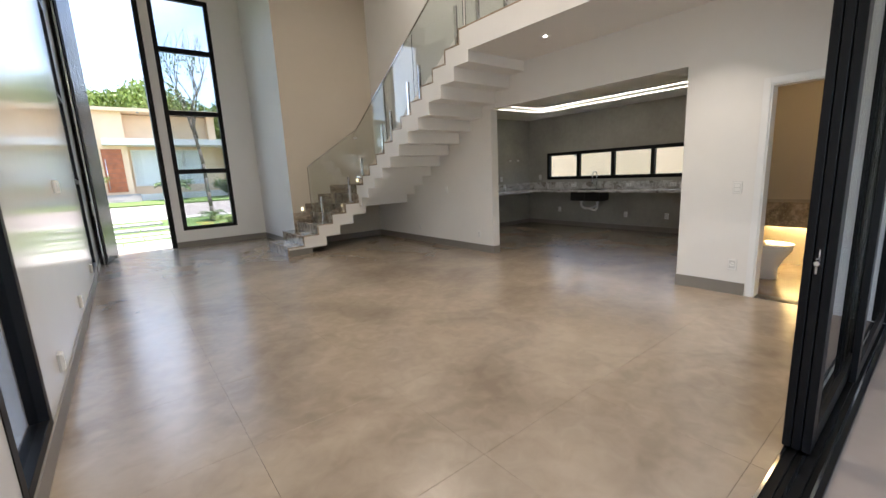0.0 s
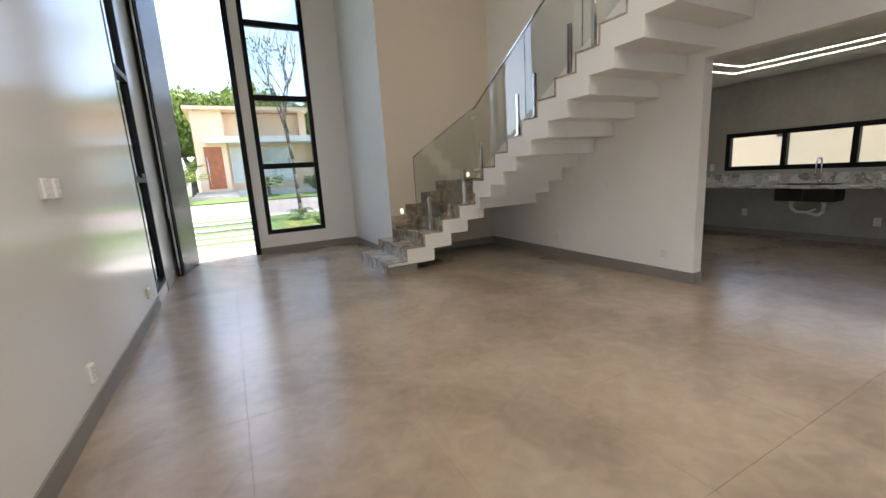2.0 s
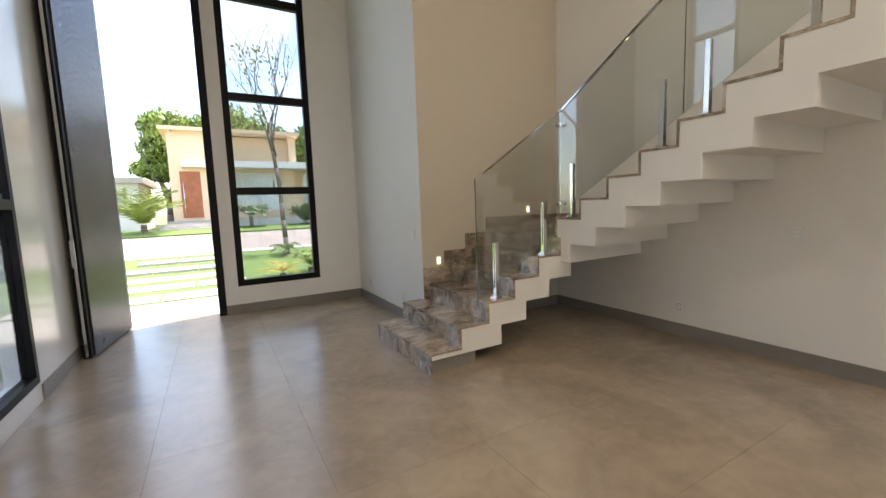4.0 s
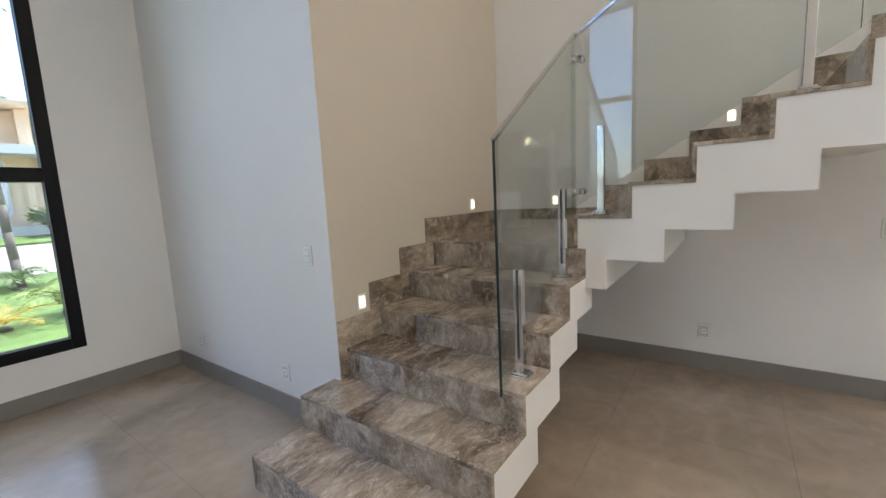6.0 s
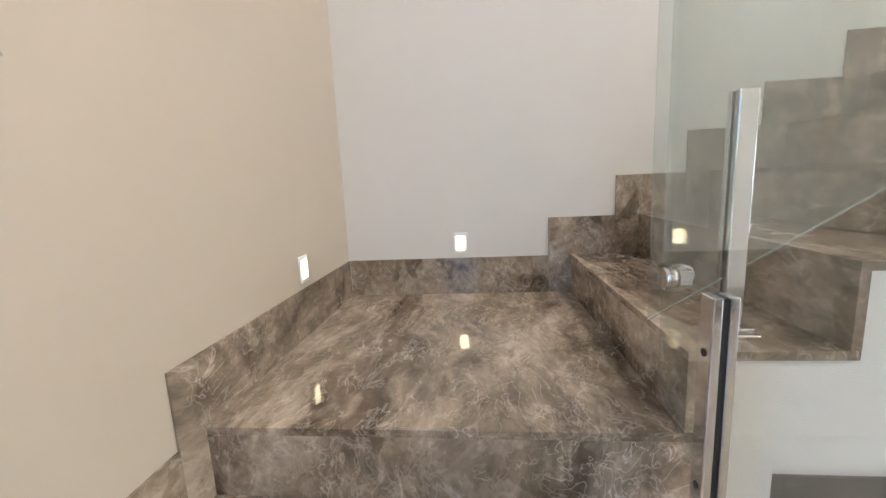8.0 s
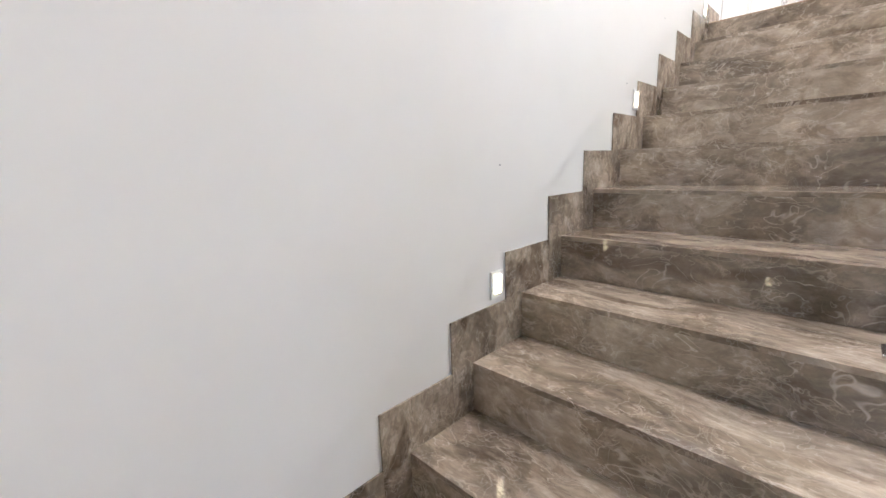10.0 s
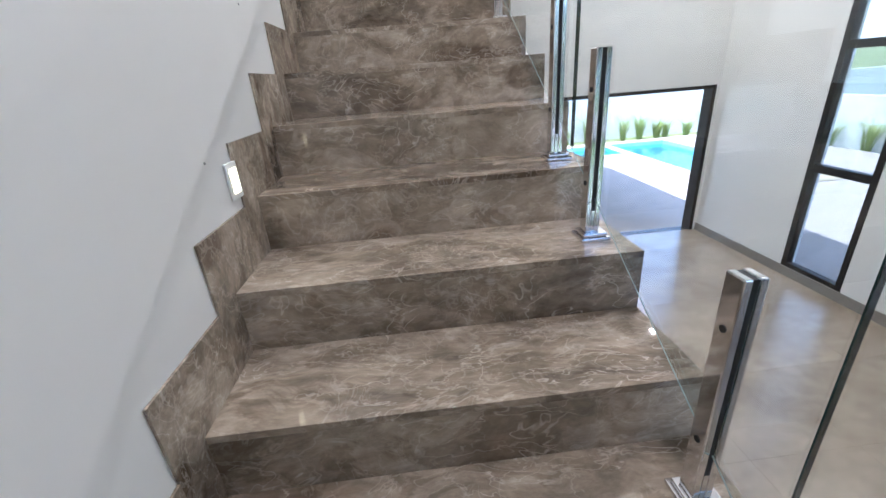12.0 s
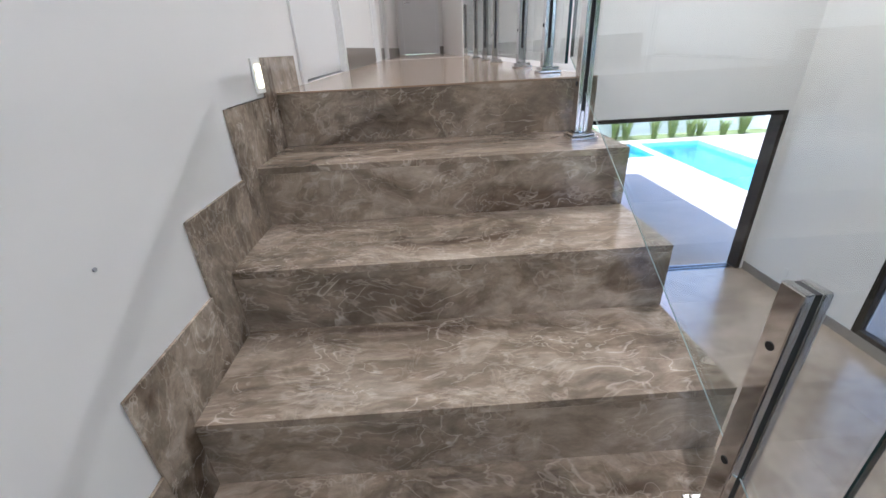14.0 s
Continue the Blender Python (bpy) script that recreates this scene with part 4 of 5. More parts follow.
tap = thing("kitchen_tap", "tall chrome spring kitchen tap on the worktop", "tap", (3.62, -3.58, 0.89))
bm = bmesh.new()
cyl(bm, (0, 0, 0), (0, 0, 0.05), 0.026, n=16)
arc = [(0, 0, 0.05), (0, 0, 0.30)] + [(-0.09 + 0.09 * math.cos(a), 0, 0.30 + 0.09 * math.sin(a)) for a in [math.pi * i / 8 for i in range(1, 9)]] + [(-0.18, 0, 0.20)]
tube(bm, arc, 0.011)
cyl(bm, (-0.18, 0, 0.20), (-0.18, 0, 0.12), 0.016, n=12)
part("spout", bm, M_STEEL, tap)
bm = bmesh.new()
cyl(bm, (0, 0.02, 0.06), (0, 0.08, 0.09), 0.007, n=8)
part("lever", bm, M_STEEL, tap)
for y, z in ((-2.95, 0.97), (-4.3, 0.97), (-5.2, 0.97)):
    plate("socket", "white plastic socket on the worktop upstand", (XK - 0.02, y, z), "-x", group="kitchen sockets", turn=True)
for y, z in ((-2.55, 0.38), (-4.25, 0.33), (-5.1, 0.33), (-1.95, 1.18)):
    plate("socket", "white plastic socket on the grey kitchen wall", (XK, y, z), "-x", group="kitchen sockets")
plate("socket", "white plastic socket on the grey kitchen wall", (2.6, YKN, 1.18), "-y", group="kitchen sockets")
for x in (2.9, 3.2):
    v = thing("valve_cap", "small brass water valve in the kitchen wall", "valve", (x, YKN, 1.62), group="kitchen valves")
    bm = bmesh.new()
    cyl(bm, (0, 0, 0), (0, -0.05, 0), 0.022, n=12)
    part("cap", bm, M_PIPE, v)
# bottle shape is made up for an unidentified small white object
fit = thing("bottle", "small unidentified white plastic object on the worktop", "bottle", (2.55, -1.75, 0.89))
bm = bmesh.new()
cyl(bm, (0, 0, 0), (0, 0, 0.11), 0.035, n=16)
cyl(bm, (0, 0, 0.11), (0, 0, 0.135), 0.035, 0.014, n=16)
part("body", bm, M_PLASTIC, fit)
bm = bmesh.new()
cyl(bm, (0, 0, 0.135), (0, 0, 0.16), 0.014, n=12)
part("cap", bm, M_PLASTIC, fit)
lab = thing("window_sticker", "small dark square sticker on the kitchen window pane", "sticker", (XK + 0.034, -2.98, 1.68))
part("sheet", boxes((-0.002, 0.0, -0.06, 0.06, -0.035, 0.035)), M_GREYPL, lab)

# bathroom: vanity with lit underside, toilet
vanity = thing("vanity", "brown stone vanity shelf lit from below in the bathroom", "vanity", (1.65, -7.6, 0.55))
part("top", boxes((-0.25, 0.245, -0.55, 0.50, 0.0, 0.30), bevel=0.004), M_STONE, vanity, "brown veined stone top")
part("led_strip", boxes((0.20, 0.23, -0.5, 0.45, -0.02, -0.004)), M_WARMLED, vanity, "glowing warm LED strip")
toilet = thing("toilet", "white ceramic toilet in the bathroom", "toilet", (0.95, -7.32, 0))
bm = bmesh.new()
rings = [(0.0, 0.13, 0.10), (0.12, 0.12, 0.095), (0.24, 0.17, 0.14), (0.34, 0.235, 0.18), (0.385, 0.245, 0.19)]
prev = None
for z, ry, rx in rings:
    ring = [bm.verts.new((rx * math.cos(a), -0.05 + ry * math.sin(a), z)) for a in [2 * math.pi * i / 24 for i in range(24)]]
    if prev:
        for i in range(24):
            f = bm.faces.new((prev[i], prev[(i + 1) % 24], ring[(i + 1) % 24], ring[i]))
            f.smooth = True
    else:
        bm.faces.new(ring[::-1])
    prev = ring
bm.faces.new(prev)
part("bowl", bm, M_CERAMIC, toilet)
bm = bmesh.new()
a = [(0.195 * math.cos(t), -0.05 + 0.25 * math.sin(t)) for t in [2 * math.pi * i / 24 for i in range(24)]]
prism(bm, a, "z", 0.388, 0.412)
part("lid", bm, M_CERAMIC, toilet)
part("cistern", boxes((-0.18, 0.18, 0.11, 0.262, 0.0, 0.39), bevel=0.02), M_CERAMIC, toilet)
# warm fill added below the bathroom ceiling, with no fixture of its own
area_lamp("bathroom_fill", look((1.0, -7.6, 2.55), (1.0, -7.6, 0)), 0.3, 0.3, 0.7, (1.0, 0.70, 0.34))
area_lamp("vanity_lamp", look((1.6, -7.6, 0.52), (1.85, -7.6, 0)), 0.1, 0.9, 0.9, (1.0, 0.72, 0.32))
structure("threshold", boxes((0.0, 0.15, -8.16, -7.50, 0.0005, 0.004)), M_SINK, "dark stone threshold of the bathroom door", "threshold")

# filled screw holes in the stair walls
def wall_plug(at, d):
    bm = bmesh.new()
    cyl(bm, at, Vector(at) + Vector(d) * 0.002, 0.0035, n=10)
    tagged(part("wall_plug", bm, M_GREYPL), "small grey plugged screw hole in the wall", "wall plug", group="plugged screw holes")


for p in ((-1.38, 1.83), (-1.81, 1.5), (-1.81, 1.37), (-1.92, 1.23)):
    wall_plug((p[0], 0.0, p[1]), (0, -1, 0))
for p in ((-1.85, 2.29), (-2.93, 2.67), (-3.44, 3.08)):
    wall_plug((0.0, p[0], p[1]), (-1, 0, 0))


# ---------------------------------------------------------------- front garden, street, house opposite
def slab_sheet(name, x0, x1, y0, y1, lift, material, label, category, n=8):
    """A paved or planted sheet that follows the ground's rise, with a skirt."""
    bm = bmesh.new()
    ys = [y0 + (y1 - y0) * i / n for i in range(n + 1)]
    a = [bm.verts.new((x0, y, ground_z(y) + lift)) for y in ys]
    b = [bm.verts.new((x1, y, ground_z(y) + lift)) for y in ys]
    c = [bm.verts.new((x0, y, ground_z(y) - 0.12)) for y in ys]
    d = [bm.verts.new((x1, y, ground_z(y) - 0.12)) for y in ys]
    for i in range(n):
        bm.faces.new((a[i], b[i], b[i + 1], a[i + 1]))
        bm.faces.new((c[i], a[i], a[i + 1], c[i + 1]))
        bm.faces.new((b[i], d[i], d[i + 1], b[i + 1]))
    bm.faces.new((a[0], c[0], d[0], b[0]))
    bm.faces.new((a[n], b[n], d[n], c[n]))
    return structure(name, bm, material, label, category)


slab_sheet("lawn", -16, 14, 3.6, 10.9, 0.0, M_GRASS, "bright green front lawn", "lawn")
structure("porch", boxes((-6.6, -2.0, YF + 0.2, 3.95, -0.2, -0.03)), M_CONC, "pale concrete porch slab", "porch")
slab_sheet("pavement", -60, 60, 10.9, 11.5, 0.02, M_CONC, "pale concrete kerb strip", "pavement", 2)
slab_sheet("road", -60, 60, 11.5, 17.0, -0.03, M_ASPH, "pale worn street", "road")
slab_sheet("lawn_opposite", -60, 60, 17.0, 20.6, 0.03, M_GRASS, "green lawn across the street", "lawn")
paver = thing("stepping_path", "pale concrete stepping slabs set in the lawn", "path", (-4.9, 4.5, -0.1), kind="structure")
row = 0
y = 4.45
while y < 10.4:
    for (a, b) in (((-6.5, -3.45),) if row % 2 else ((-6.0, -3.75),)):
        x = a
        while x < b - 0.2:
            x2 = min(x + 1.0, b)
            ob = part("slab", boxes((x + 0.02, x2 - 0.02, y, y + 0.70, ground_z(y) - 0.05, ground_z(y + 0.70) + 0.02), bevel=0.006), M_CONC)
            ob.parent = paver
            ob.matrix_parent_inverse = Matrix.Translation(-Vector(paver.location))
            x = x2
    y += 1.30
    row += 1


def leaf_cloud(bm, n, spread, size, rnd):
    """n small bent leaf clumps scattered in uneven balls: spread is a list of (centre, radius)."""
    for _ in range(n):
        c, r = spread[rnd.randrange(len(spread))]
        v = Vector((rnd.gauss(0, 1), rnd.gauss(0, 1), rnd.gauss(0, 1))).normalized() * r * (0.55 + 0.5 * rnd.random())
        v.z *= 0.75
        p = Vector(c) + v
        q = Euler((rnd.uniform(0, 6.3), rnd.uniform(0, 6.3), rnd.uniform(0, 6.3))).to_matrix()
        s = size * rnd.uniform(0.5, 1.3)
        a = [bm.verts.new(p + q @ Vector(w) * s) for w in ((-1, 0, 0), (0, -0.45, 0.15), (1, 0, 0), (0, 0.45, 0.15))]
        bm.faces.new((a[0], a[1], a[2]))
        bm.faces.new((a[0], a[2], a[3]))


def limb(bm, p, d, length, r, depth, rnd, tips, kids=2, rise=0.2):
    """A tapered limb of three bent pieces that forks."""
    for i in range(3):
        q = p + d * length / 3
        cyl(bm, p, q, r * (1 - i * 0.13), r * (1 - (i + 1) * 0.13), n=7)
        p = q
        d = (d + Vector((rnd.uniform(-0.16, 0.16), rnd.uniform(-0.16, 0.16), rnd.uniform(-0.02, 0.1)))).normalized()
    tips.append(p.copy())
    if depth:
        for k in range(kids):
            e = (d + Vector((rnd.uniform(-0.75, 0.75), rnd.uniform(-0.75, 0.75), rnd.uniform(rise - 0.2, rise + 0.35)))).normalized()
            limb(bm, p - d * length * 0.1 * k, e, length * rnd.uniform(0.6, 0.85), r * 0.6, depth - 1, rnd, tips, kids, rise)


def garden_tree(x, y, seed):
    rnd = random.Random(seed)
    t = thing("tree", "slender nearly bare young tree with few leaves on the lawn", "tree", (x, y, ground_z(y)))
    bm, tips = bmesh.new(), []
    p, d = Vector((0, 0, -0.05)), Vector((-0.02, 0, 1))
    for i in range(7):
        q = p + d * 0.56
        cyl(bm, p, q, 0.085 - i * 0.005, 0.08 - i * 0.005, n=9)
        p, d = q, (d + Vector((rnd.uniform(-0.1, 0.05), rnd.uniform(-0.06, 0.06), 0))).normalized()
        d.z = max(d.z, 0.97)
    for k in range(5):
        a = 2.5 * k + 0.4
        limb(bm, p - d * 0.18 * k, Vector((0.34 * math.cos(a), 0.34 * math.sin(a), 1)).normalized(), 1.25, 0.034, 4, rnd, tips, 2, 0.5)
    part("trunk", bm, M_BARK, t)
    bm = bmesh.new()
    leaf_cloud(bm, 300, [(v, 0.2) for v in tips if v.z < 6.2], 0.06, rnd)
    part("leaves", bm, M_LEAF2, t)
    return t


def palm(name, label, x, y, z, height, fronds, length, seed, material, droop=0.9, trunk_r=0.09, width=0.05, lift=0.9):
    """A palm or cycad: ringed trunk and arched fronds with paired leaflets."""
    rnd = random.Random(seed)
    t = thing(name, label, "palm", (x, y, z))
    bm = bmesh.new()
    n = max(2, int(height / 0.12))
    for i in range(n):
        cyl(bm, (0, 0, height * i / n - 0.03), (0, 0, height * (i + 1) / n - 0.03), trunk_r * 1.08, trunk_r * 0.92, n=10)
    part("trunk", bm, M_BARK, t)
    for f in range(fronds):
        a, up = 2 * math.pi * f / fronds + rnd.uniform(-0.25, 0.25), lift * rnd.uniform(0.6, 1.2)
        bm = bmesh.new()
        p, ang = Vector((0, 0, height)), up
        pts = [p.copy()]
        steps = 10
        for i in range(steps):
            p = p + Vector((math.cos(a) * math.cos(ang), math.sin(a) * math.cos(ang), math.sin(ang))) * length / steps
            ang -= droop * 2 / steps * rnd.uniform(0.8, 1.2)
            pts.append(p.copy())
        for u, v in zip(pts, pts[1:]):
            cyl(bm, u, v, 0.008, 0.006, n=4)
        side = Vector((-math.sin(a), math.cos(a), 0))
        for i in range(1, steps * 2 + 1):
            c = pts[(i - 1) // 2].lerp(pts[(i - 1) // 2 + 1], ((i - 1) % 2) / 2)
            fwd = (pts[min(steps, (i - 1) // 2 + 1)] - pts[(i - 1) // 2]).normalized()
            ll = length * 0.34 * math.sin(math.pi * (0.12 + 0.86 * i / (steps * 2 + 1)))
            for s in (-1, 1):
                e = c + (side * s * 0.85 + fwd * 0.6 + Vector((0, 0, rnd.uniform(-0.35, 0.1)))) * ll
                w = fwd * width * 0.5
                m = c.lerp(e, 0.5) + Vector((0, 0, 0.02))
                vs = [bm.verts.new(q) for q in (c, m - w, e, m + w)]
                bm.faces.new(vs)
        part("frond", bm, material, t)
    return t


def grass_tuft(x, y, z, h, seed, blades=60, material=None):
    rnd = random.Random(seed)
    t = tagged(part("grass_tuft", bmesh.new(), material or M_LEAF2), "tall green ornamental grass tuft in the planting bed", "plant", group="ornamental grasses")
    bm = bmesh.new()
    for _ in range(blades):
        a, l = rnd.uniform(0, 6.3), h * rnd.uniform(0.6, 1.1)
        p = Vector((rnd.uniform(-0.08, 0.08), rnd.uniform(-0.08, 0.08), -0.02))
        o = Vector((math.cos(a), math.sin(a), 0))
        s = Vector((-o.y, o.x, 0)) * 0.012
        q = p + o * l * 0.18 + Vector((0, 0, l * 0.65))
        r = p + o * l * 0.5 + Vector((0, 0, l * 0.92))
        v = [bm.verts.new(w) for w in (p - s, p + s, q + s * 0.8, q - s * 0.8, r)]
        bm.faces.new((v[0], v[1], v[2], v[3]))
        bm.faces.new((v[3], v[2], v[4]))
    bm.to_mesh(t.data)
    bm.free()
    t.location = (x, y, z)
    return t


garden_tree(-2.02, 10.1, 11)
palm("cycad", "small green cycad at the foot of the tree", -2.1, 9.6, ground_z(9.6), 0.16, 15, 0.62, 3, M_LEAF, 1.0, 0.11, 0.022, 1.0)
palm("cycad", "small green cycad on the lawn", -1.35, 8.6, ground_z(8.6), 0.12, 12, 0.6, 4, M_LEAF2, 1.0, 0.09, 0.022, 1.0)
palm("cycad", "yellowing low cycad near the window", -2.75, 6.0, -0.1, 0.1, 8, 0.6, 5, M_LEAF3, 0.55, 0.07, 0.014, 0.75)
palm("cycad", "dry green low palm near the window", -2.05, 6.3, -0.1, 0.15, 10, 0.8, 6, M_LEAF2, 1.0, 0.07, 0.022, 1.1)
palm("cycad", "small dark green low palm below the window", -1.85, 4.8, -0.1, 0.08, 14, 0.5, 7, M_LEAF, 1.0, 0.07, 0.05, 0.8)

# house opposite
HY = 20.6
house = thing("house", "peach rendered house with a white canopy and wooden front door", "house", (-2.5, HY, 0.6))
def hp(name, d, m, parent=None, lab=""):
    ob = part(name, boxes((d[0] + 2.5, d[1] + 2.5, d[2] - HY, d[3] - HY, d[4] - 0.6, d[5] - 0.6)), m, parent or house, lab)
    return ob
hp("wall", (-5.75, -4.15, HY, HY + 8, 0.4, 5.6), M_PEACH, lab="peach entrance block")
hp("wall", (-4.15, 0.35, HY + 0.8, HY + 8, 0.4, 5.55), M_PEACH)
hp("wall", (0.05, 0.45, HY + 0.3, HY + 8, 3.9, 5.6), M_PEACH)
hp("wall", (0.35, 9.0, HY + 1.5, HY + 8, 0.4, 3.9), M_PEACH)
hp("parapet", (-6.05, 0.6, HY - 0.35, HY + 8.2, 5.6, 5.78), M_PEACH, lab="peach roof parapet")
hp("canopy", (-5.2, 9.2, HY - 0.55, HY + 2.0, 3.78, 4.12), M_WHITER, lab="white canopy band")
hp("plinth_wall", (-4.1, 4.5, HY - 0.2, HY - 0.05, 0.55, 1.05), M_WHITER, lab="low white planter wall")
dr = hp("door", (-5.32, -4.42, HY - 0.05, HY + 0.02, 1.22, 3.58), M_WOOD, lab="reddish wooden door")
for i in range(1, 9):
    z = 1.22 + i * 0.262
    part("groove", boxes((-5.32 + 2.5, -4.42 + 2.5, -0.054, -0.0505, z - 0.6 - 0.006, z - 0.6 + 0.006)), M_BARK, dr)
bm = bmesh.new()
cyl(bm, (-5.2 + 2.5, -0.11, 0.75), (-5.2 + 2.5, -0.11, 2.45), 0.02, n=8)
for z in (0.9, 2.3):
    cyl(bm, (-5.2 + 2.5, -0.11, z), (-5.2 + 2.5, -0.04, z), 0.012, n=6)
part("pull_handle", bm, M_STEEL, dr, "long steel pull handle")
for i in range(4):
    hp("step", (-6.3 + i * 0.1, -3.9, HY - 1.5 + i * 0.36, HY + 0.0, 0.4, 0.72 + 0.12 * i), M_CONC, lab="pale entrance step")
for x0, x1 in ((-3.95, -2.5), (-2.35, -1.5), (-1.4, -0.45), (1.0, 3.4)):
    yb = HY + (0.8 if x0 < 0 else 1.5)
    wn_ = hp("window", (x0, x1, yb - 0.04, yb - 0.005, 1.55, 3.55), M_CURTAIN, lab="window with white curtains")
    part("window_frame", boxes((x0 + 2.44, x0 + 2.5, yb - HY - 0.06, yb - HY - 0.041, 0.9, 3.0), (x1 + 2.5, x1 + 2.56, yb - HY - 0.06, yb - HY - 0.041, 0.9, 3.0),
                               (x0 + 2.5, x1 + 2.5, yb - HY - 0.06, yb - HY - 0.041, 2.93, 3.0), (x0 + 2.5, x1 + 2.5, yb - HY - 0.06, yb - HY - 0.041, 0.9, 0.97)), M_WHITER, wn_)
    part("glass", boxes((x0 + 2.5, x1 + 2.5, yb - HY - 0.05, yb - HY - 0.045, 0.97, 2.93)), M_CLEAR, wn_)
    k = int((x1 - x0) / 0.12)
    for i in range(k):
        xx = x0 + 2.5 + (i + 0.5) * (x1 - x0) / k
        bm = bmesh.new()
        cyl(bm, (xx, yb - HY - 0.04, 0.98), (xx, yb - HY - 0.04, 2.92), 0.004, n=5)
        part("curtain_fold", bm, M_CURTAIN, wn_)
for x in (-5.5, -3.4, -2.2, -1.0):
    bm = bmesh.new()
    cyl(bm, (x + 2.5, -0.2, 4.94), (x + 2.5, -0.2, 4.999), 0.07, n=12)
    part("eave_spot", bm, M_GREYPL, house)
far = thing("house", "low pale blue-grey house further along the street", "house", (-14, 24, 0.6))
part("wall", boxes((-7, 6.5, 0, 6, -0.2, 2.6)), M_WHITER, far)
part("roof", boxes((-7.3, 6.8, -0.4, 6.4, 2.6, 2.9)), M_CONC, far)
for x in (-4, -1, 2, 4.5):
    part("window", boxes((x, x + 1.4, -0.03, -0.004, 1.0, 2.2)), M_GREYPL, far)
grey = thing("house", "grey rendered upper storey of a house behind", "house", (9.5, 26, 0.6))
part("wall", boxes((-4.5, 4, 0, 7, -0.2, 6.6)), M_CONC, grey)
part("roof", boxes((-5.0, 4.5, -0.5, 7.5, 6.6, 6.9)), M_CONC, grey)
palm("palm", "bright green young areca palm across the street", -6.75, 18.3, ground_z(18.3), 0.45, 22, 2.2, 21, M_LEAF2, 0.6, 0.12, 0.055, 1.3)
palm("palm", "bright green young areca palm across the street", -9.6, 18.9, ground_z(18.9), 0.5, 14, 1.6, 22, M_LEAF2, 0.9, 0.1, 0.12, 1.1)
palm("palm", "dark green fan-leaved palm before the house opposite", -2.3, 19.2, ground_z(19), 0.6, 16, 1.2, 23, M_LEAF, 0.8, 0.1, 0.1, 1.0)
palm("palm", "spiky green yucca clump across the street", 0.4, 19.0, ground_z(19), 0.2, 22, 1.2, 24, M_LEAF, 0.4, 0.1, 0.08, 1.2)
palm("palm", "spiky green yucca clump across the street", 1.6, 19.2, ground_z(19), 0.2, 20, 1.1, 25, M_LEAF2, 0.4, 0.1, 0.08, 1.2)


def big_tree(x, y, z, h, r, seed, n=16000):
    rnd = random.Random(seed)
    t = thing("tree", "large dense green tree behind the houses", "tree", (x, y, z), group="trees behind the houses")
    bm, tips = bmesh.new(), []
    limb(bm, Vector((0, 0, 0)), Vector((0, 0, 1)), h * 0.4, 0.3, 1, rnd, tips, 4, 0.1)
    part("trunk", bm, M_BARK, t)
    sp = [(Vector((rnd.uniform(-r, r) * 0.75, rnd.uniform(-r, r) * 0.6, h * 0.66 + rnd.uniform(-0.25, 0.3) * r)), r * rnd.uniform(0.25, 0.48)) for _ in range(22)]
    bm = bmesh.new()
    leaf_cloud(bm, n, sp, 0.2, rnd)
    part("crown", bm, M_CROWN, t)


big_tree(-4.0, 34, 0.5, 9.6, 4.4, 31, 20000)
big_tree(1.5, 35, 0.5, 9.6, 5.0, 32)
big_tree(-22, 40, 0.5, 8.0, 5.5, 34, 9000)
big_tree(-6.9, 35, 0.5, 7.0, 2.2, 35, 9000)

# neighbour's wall beyond the kitchen window
structure("neighbour_wall", boxes((7.0, 7.2, -16, 3, -0.2, 2.6)), M_CREAM, "pale cream rendered boundary wall", "wall")

# ---------------------------------------------------------------- terrace and pool
DZ = -0.03
px0, px1, py0, py1 = -10.1, -7.95, -17.0, -10.6
sx0, sx1, sy0, sy1 = -7.7, -4.2, -17.0, -15.2
bm = bmesh.new()
xs = [-13.4, px0, px1, sx0, sx1, 3.0]
ys = [-17.6, py0, sy1, py1, YB - 0.2]
def in_pool(x, y):
    return (px0 < x < px1 and py0 < y < py1) or (sx0 < x < sx1 and sy0 < y < sy1)
for i in range(5):
    for j in range(4):
        if not in_pool((xs[i] + xs[i + 1]) / 2, (ys[j] + ys[j + 1]) / 2):
            box(bm, xs[i], xs[i + 1], ys[j], ys[j + 1], -0.12, DZ)
box(bm, -11.0, XW - 0.2, YB - 0.2, 1.0, -0.12, DZ)
bmesh.ops.remove_doubles(bm, verts=bm.verts[:], dist=0.0005)
structure("terrace", bm, M_DECK, "pale stone paved terrace round the pool", "terrace")


def pool(x0, x1, y0, y1, depth, label, skip=()):
    t = thing("pool", label, "swimming pool", (x0, y0, DZ))
    w, l = x1 - x0, y1 - y0
    part("basin", boxes((0, w, 0, l, -depth - 0.05, -depth), (-0.02, 0.004, 0, l, -depth, -0.004), (w - 0.004, w + 0.02, 0, l, -depth, -0.004), (0, w, -0.02, 0.004, -depth, -0.004), (0, w, l - 0.004, l + 0.02, -depth, -0.004)), M_POOL, t)
    part("water", boxes((0.006, w - 0.006, 0.006, l - 0.006, -0.14, -0.12)), M_WATER, t, "clear blue water")
    for i, d in enumerate(((-0.32, 0.0, -0.32, l + 0.32), (w, w + 0.32, -0.32, l + 0.32), (0.0, w, -0.32, 0.0), (0.0, w, l, l + 0.32))):
        if i in skip:
            continue
        part("coping", boxes((*d, 0.0, 0.022), bevel=0.005), M_COPE, t, "sand-coloured stone coping")


pool(px0, px1, py0, py1, 1.1, "blue tiled swimming pool with sand-coloured coping")
pool(sx0, sx1, sy0, sy1, 0.5, "small blue tiled wading pool with sand-coloured coping", (0,))
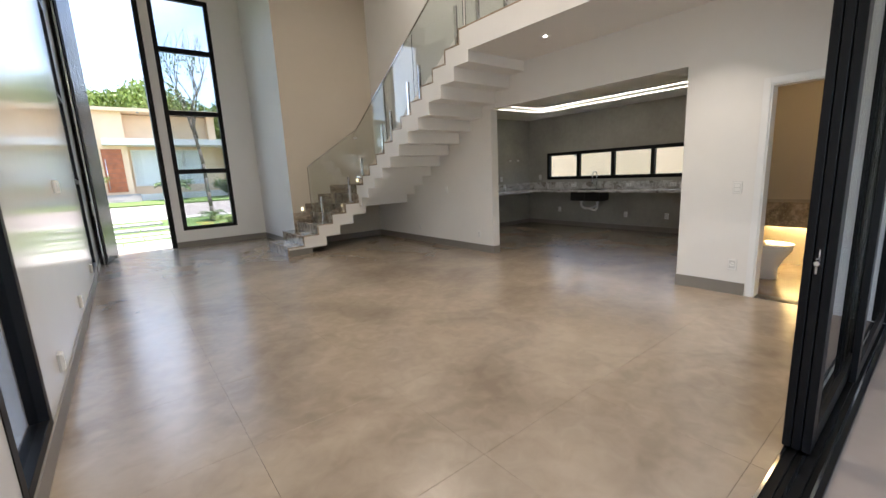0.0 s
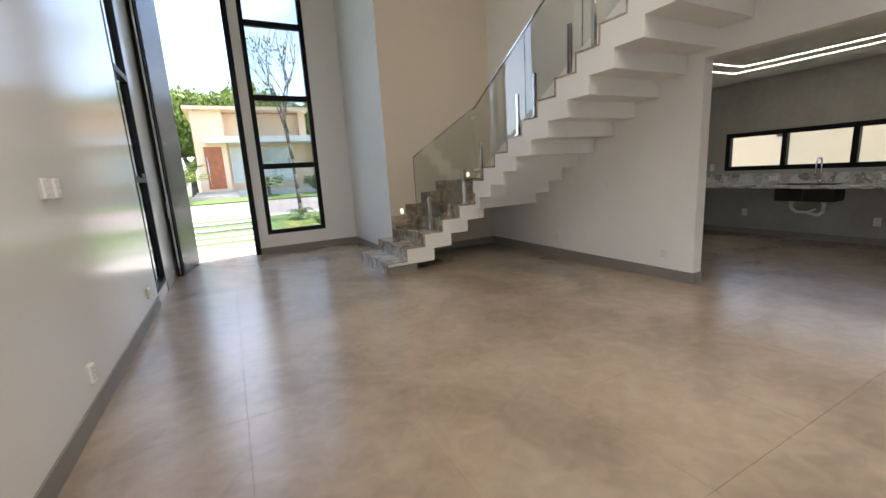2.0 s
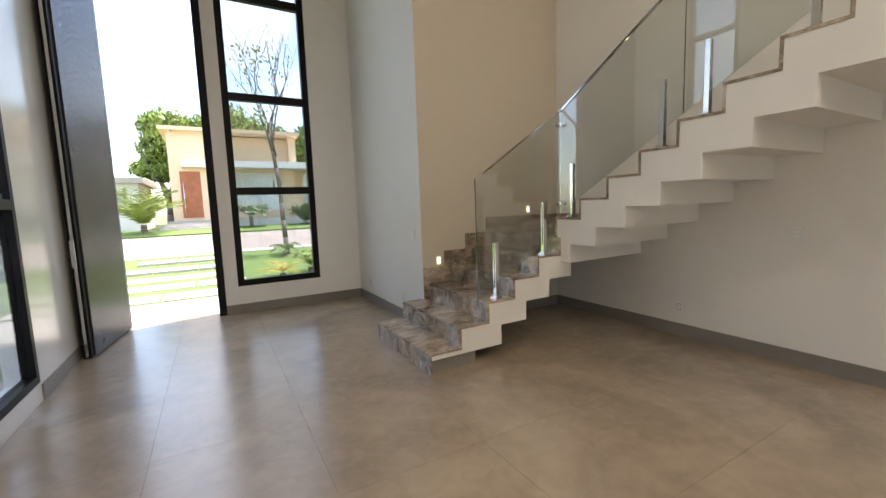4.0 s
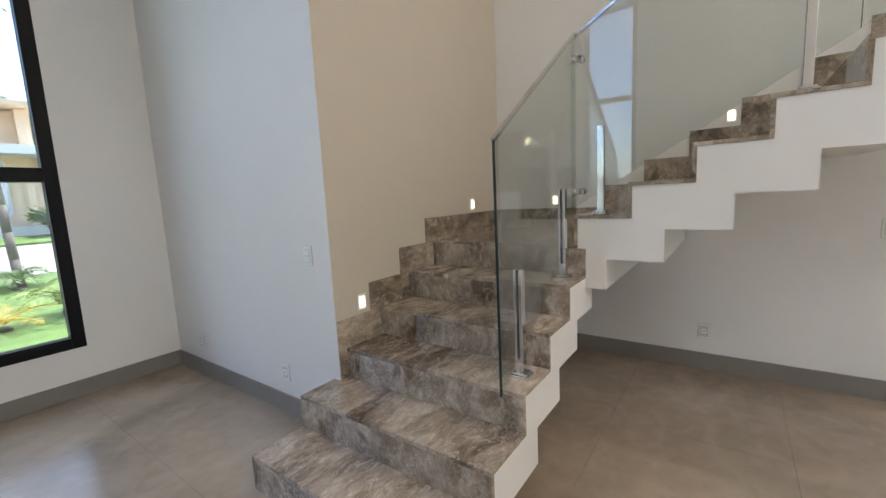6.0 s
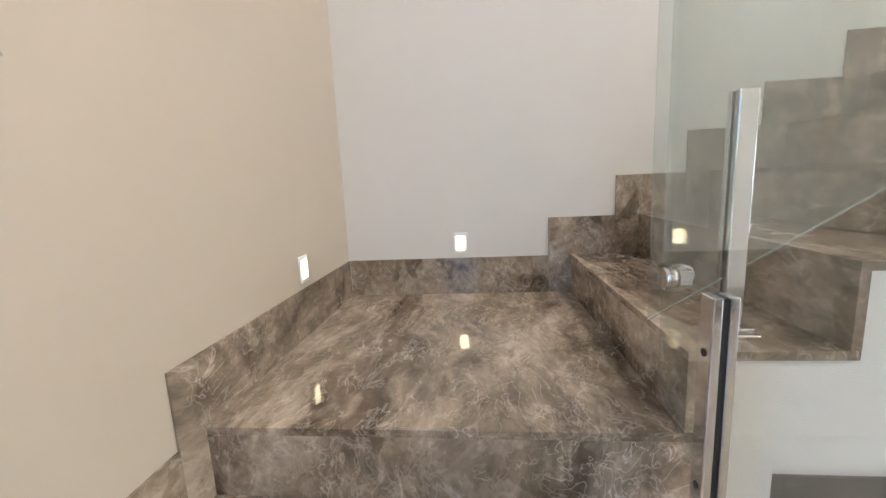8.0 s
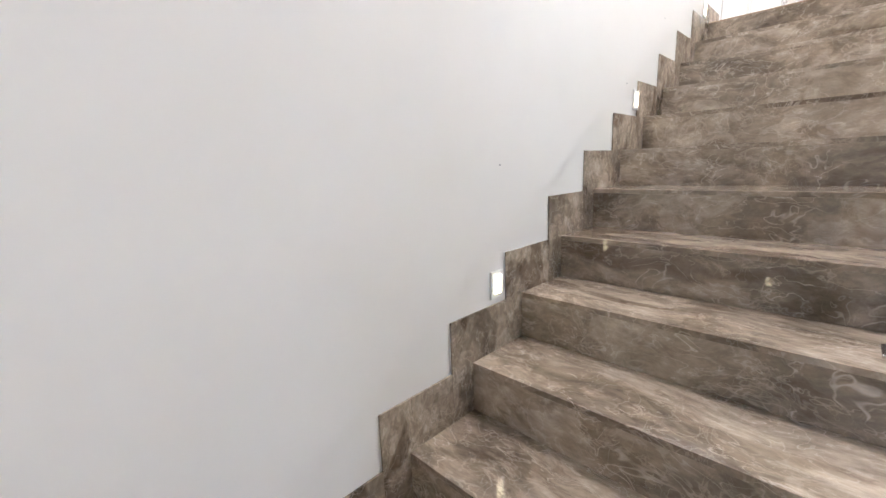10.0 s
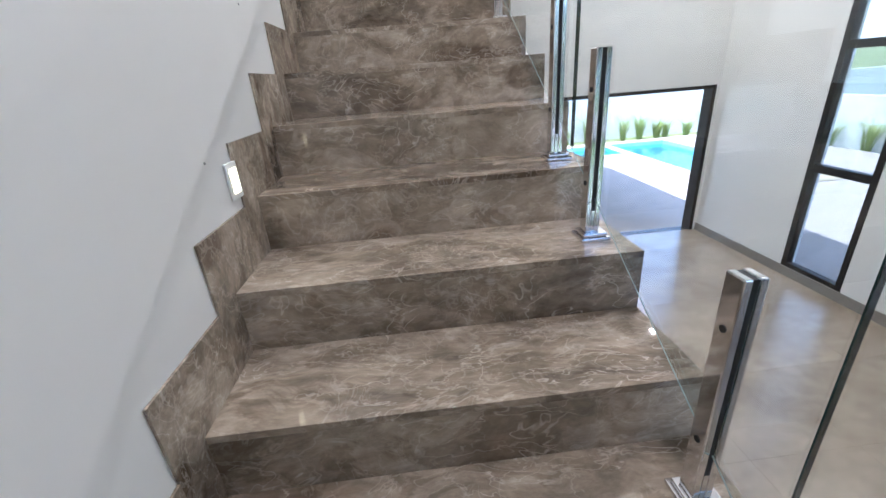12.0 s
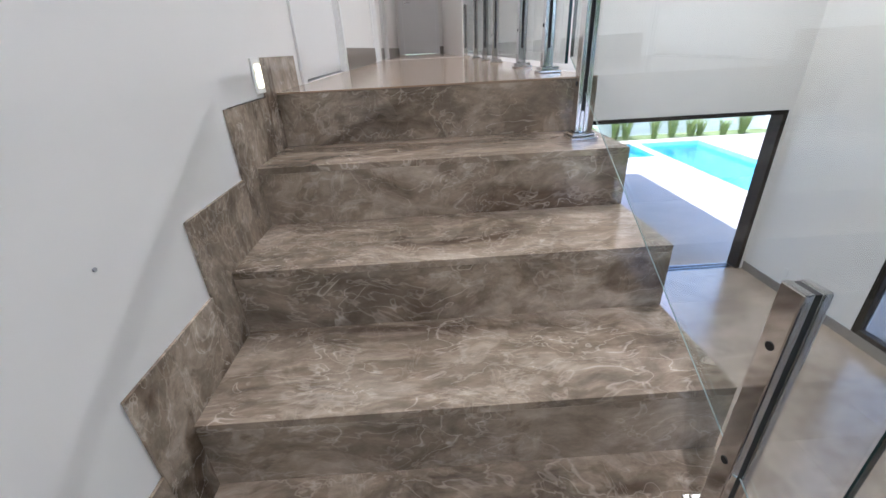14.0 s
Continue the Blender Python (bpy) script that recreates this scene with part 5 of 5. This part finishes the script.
structure("boundary_wall_south", boxes((-30, 12, -19.2, -19.0, -0.2, 1.85)), M_WHITER, "white rendered boundary wall behind the pool", "wall")
structure("boundary_wall_west", boxes((-14.2, -14.0, -19.0, 3.0, -0.2, 1.4)), M_WHITER, "white rendered boundary wall beside the terrace", "wall")
rnd = random.Random(5)
for i in range(16):
    grass_tuft(-12.6 + i * 0.72 + rnd.uniform(-0.25, 0.25), -18.3 + rnd.uniform(-0.2, 0.2), -0.16, rnd.uniform(0.8, 1.35), 50 + i, rnd.randrange(60, 120), M_TUFT)
for i in range(14):
    grass_tuft(-13.65 + rnd.uniform(-0.15, 0.15), -17.2 + i * 1.1, -0.16, rnd.uniform(0.7, 1.2), 80 + i, 80, M_TUFT)
for i, (x, y) in enumerate(((-24, -34), (-12, -36), (-2, -35), (-30, -18), (-31, -6))):
    big_tree(x, y, -0.2, 7.5, 5.0, 60 + i, 7000)
tape = thing("barrier_tape", "yellow and black striped barrier board behind the fence", "barrier", (-13.5, -20.6, 1.75))
for i in range(8):
    part("stripe", boxes((i * 0.3, i * 0.3 + 0.3, 0, 0.02, -0.12, 0.12)), M_YELLOW if i % 2 else M_BLACK, tape)
for x in (0.05, 2.3):
    part("post", boxes((x, x + 0.05, 0.021, 0.07, -1.9, 0.12)), M_BLACK, tape)
# upper storey over the terrace: soffit slab and side wall
structure("veranda_roof", boxes((-5.55, 2.2, -13.4, YB - 0.2, 2.75, 3.1)), M_CEIL, "white veranda ceiling slab", "ceiling")
wall("veranda_wall", "x", -0.02, 0.13, -13.4, YB - 0.2, -0.1, 2.75, [], M_WHITER, "white rendered veranda wall")

# ---------------------------------------------------------------- floor tiles, nearest ones as pieces
tile_mesh = mesh_of("tile", boxes((0.0006, TS - 0.0006, 0.0006, TS - 0.0006, -0.008, 0.0), bevel=0.0005), M_TILE)
x_lo, x_hi, y_lo, y_hi = XW, XK, YB - 0.02, YF + 0.19
i0, i1 = math.floor((x_lo - TX) / TS), math.ceil((x_hi - TX) / TS)
j0, j1 = math.floor((y_lo - TY) / TS), math.ceil((y_hi - TY) / TS)
for i in range(i0, i1):
    for j in range(j0, j1):
        a, b, c, d = TX + i * TS, TX + (i + 1) * TS, TY + j * TS, TY + (j + 1) * TS
        if a >= x_lo and b <= x_hi and c >= y_lo and d <= y_hi:
            ob = new("tile", tile_mesh)
            ob.location = (a, c, 0)
        else:
            a2, b2, c2, d2 = max(a, x_lo), min(b, x_hi), max(c, y_lo), min(d, y_hi)
            if b2 - a2 < 0.01 or d2 - c2 < 0.01:
                continue
            ob = part("tile", boxes((a2 - a + 0.0006, b2 - a - 0.0006, c2 - c + 0.0006, d2 - c - 0.0006, -0.008, 0.0), bevel=0.0005), M_TILE)
            ob.location = (a, c, 0)
        ob.parent = floor
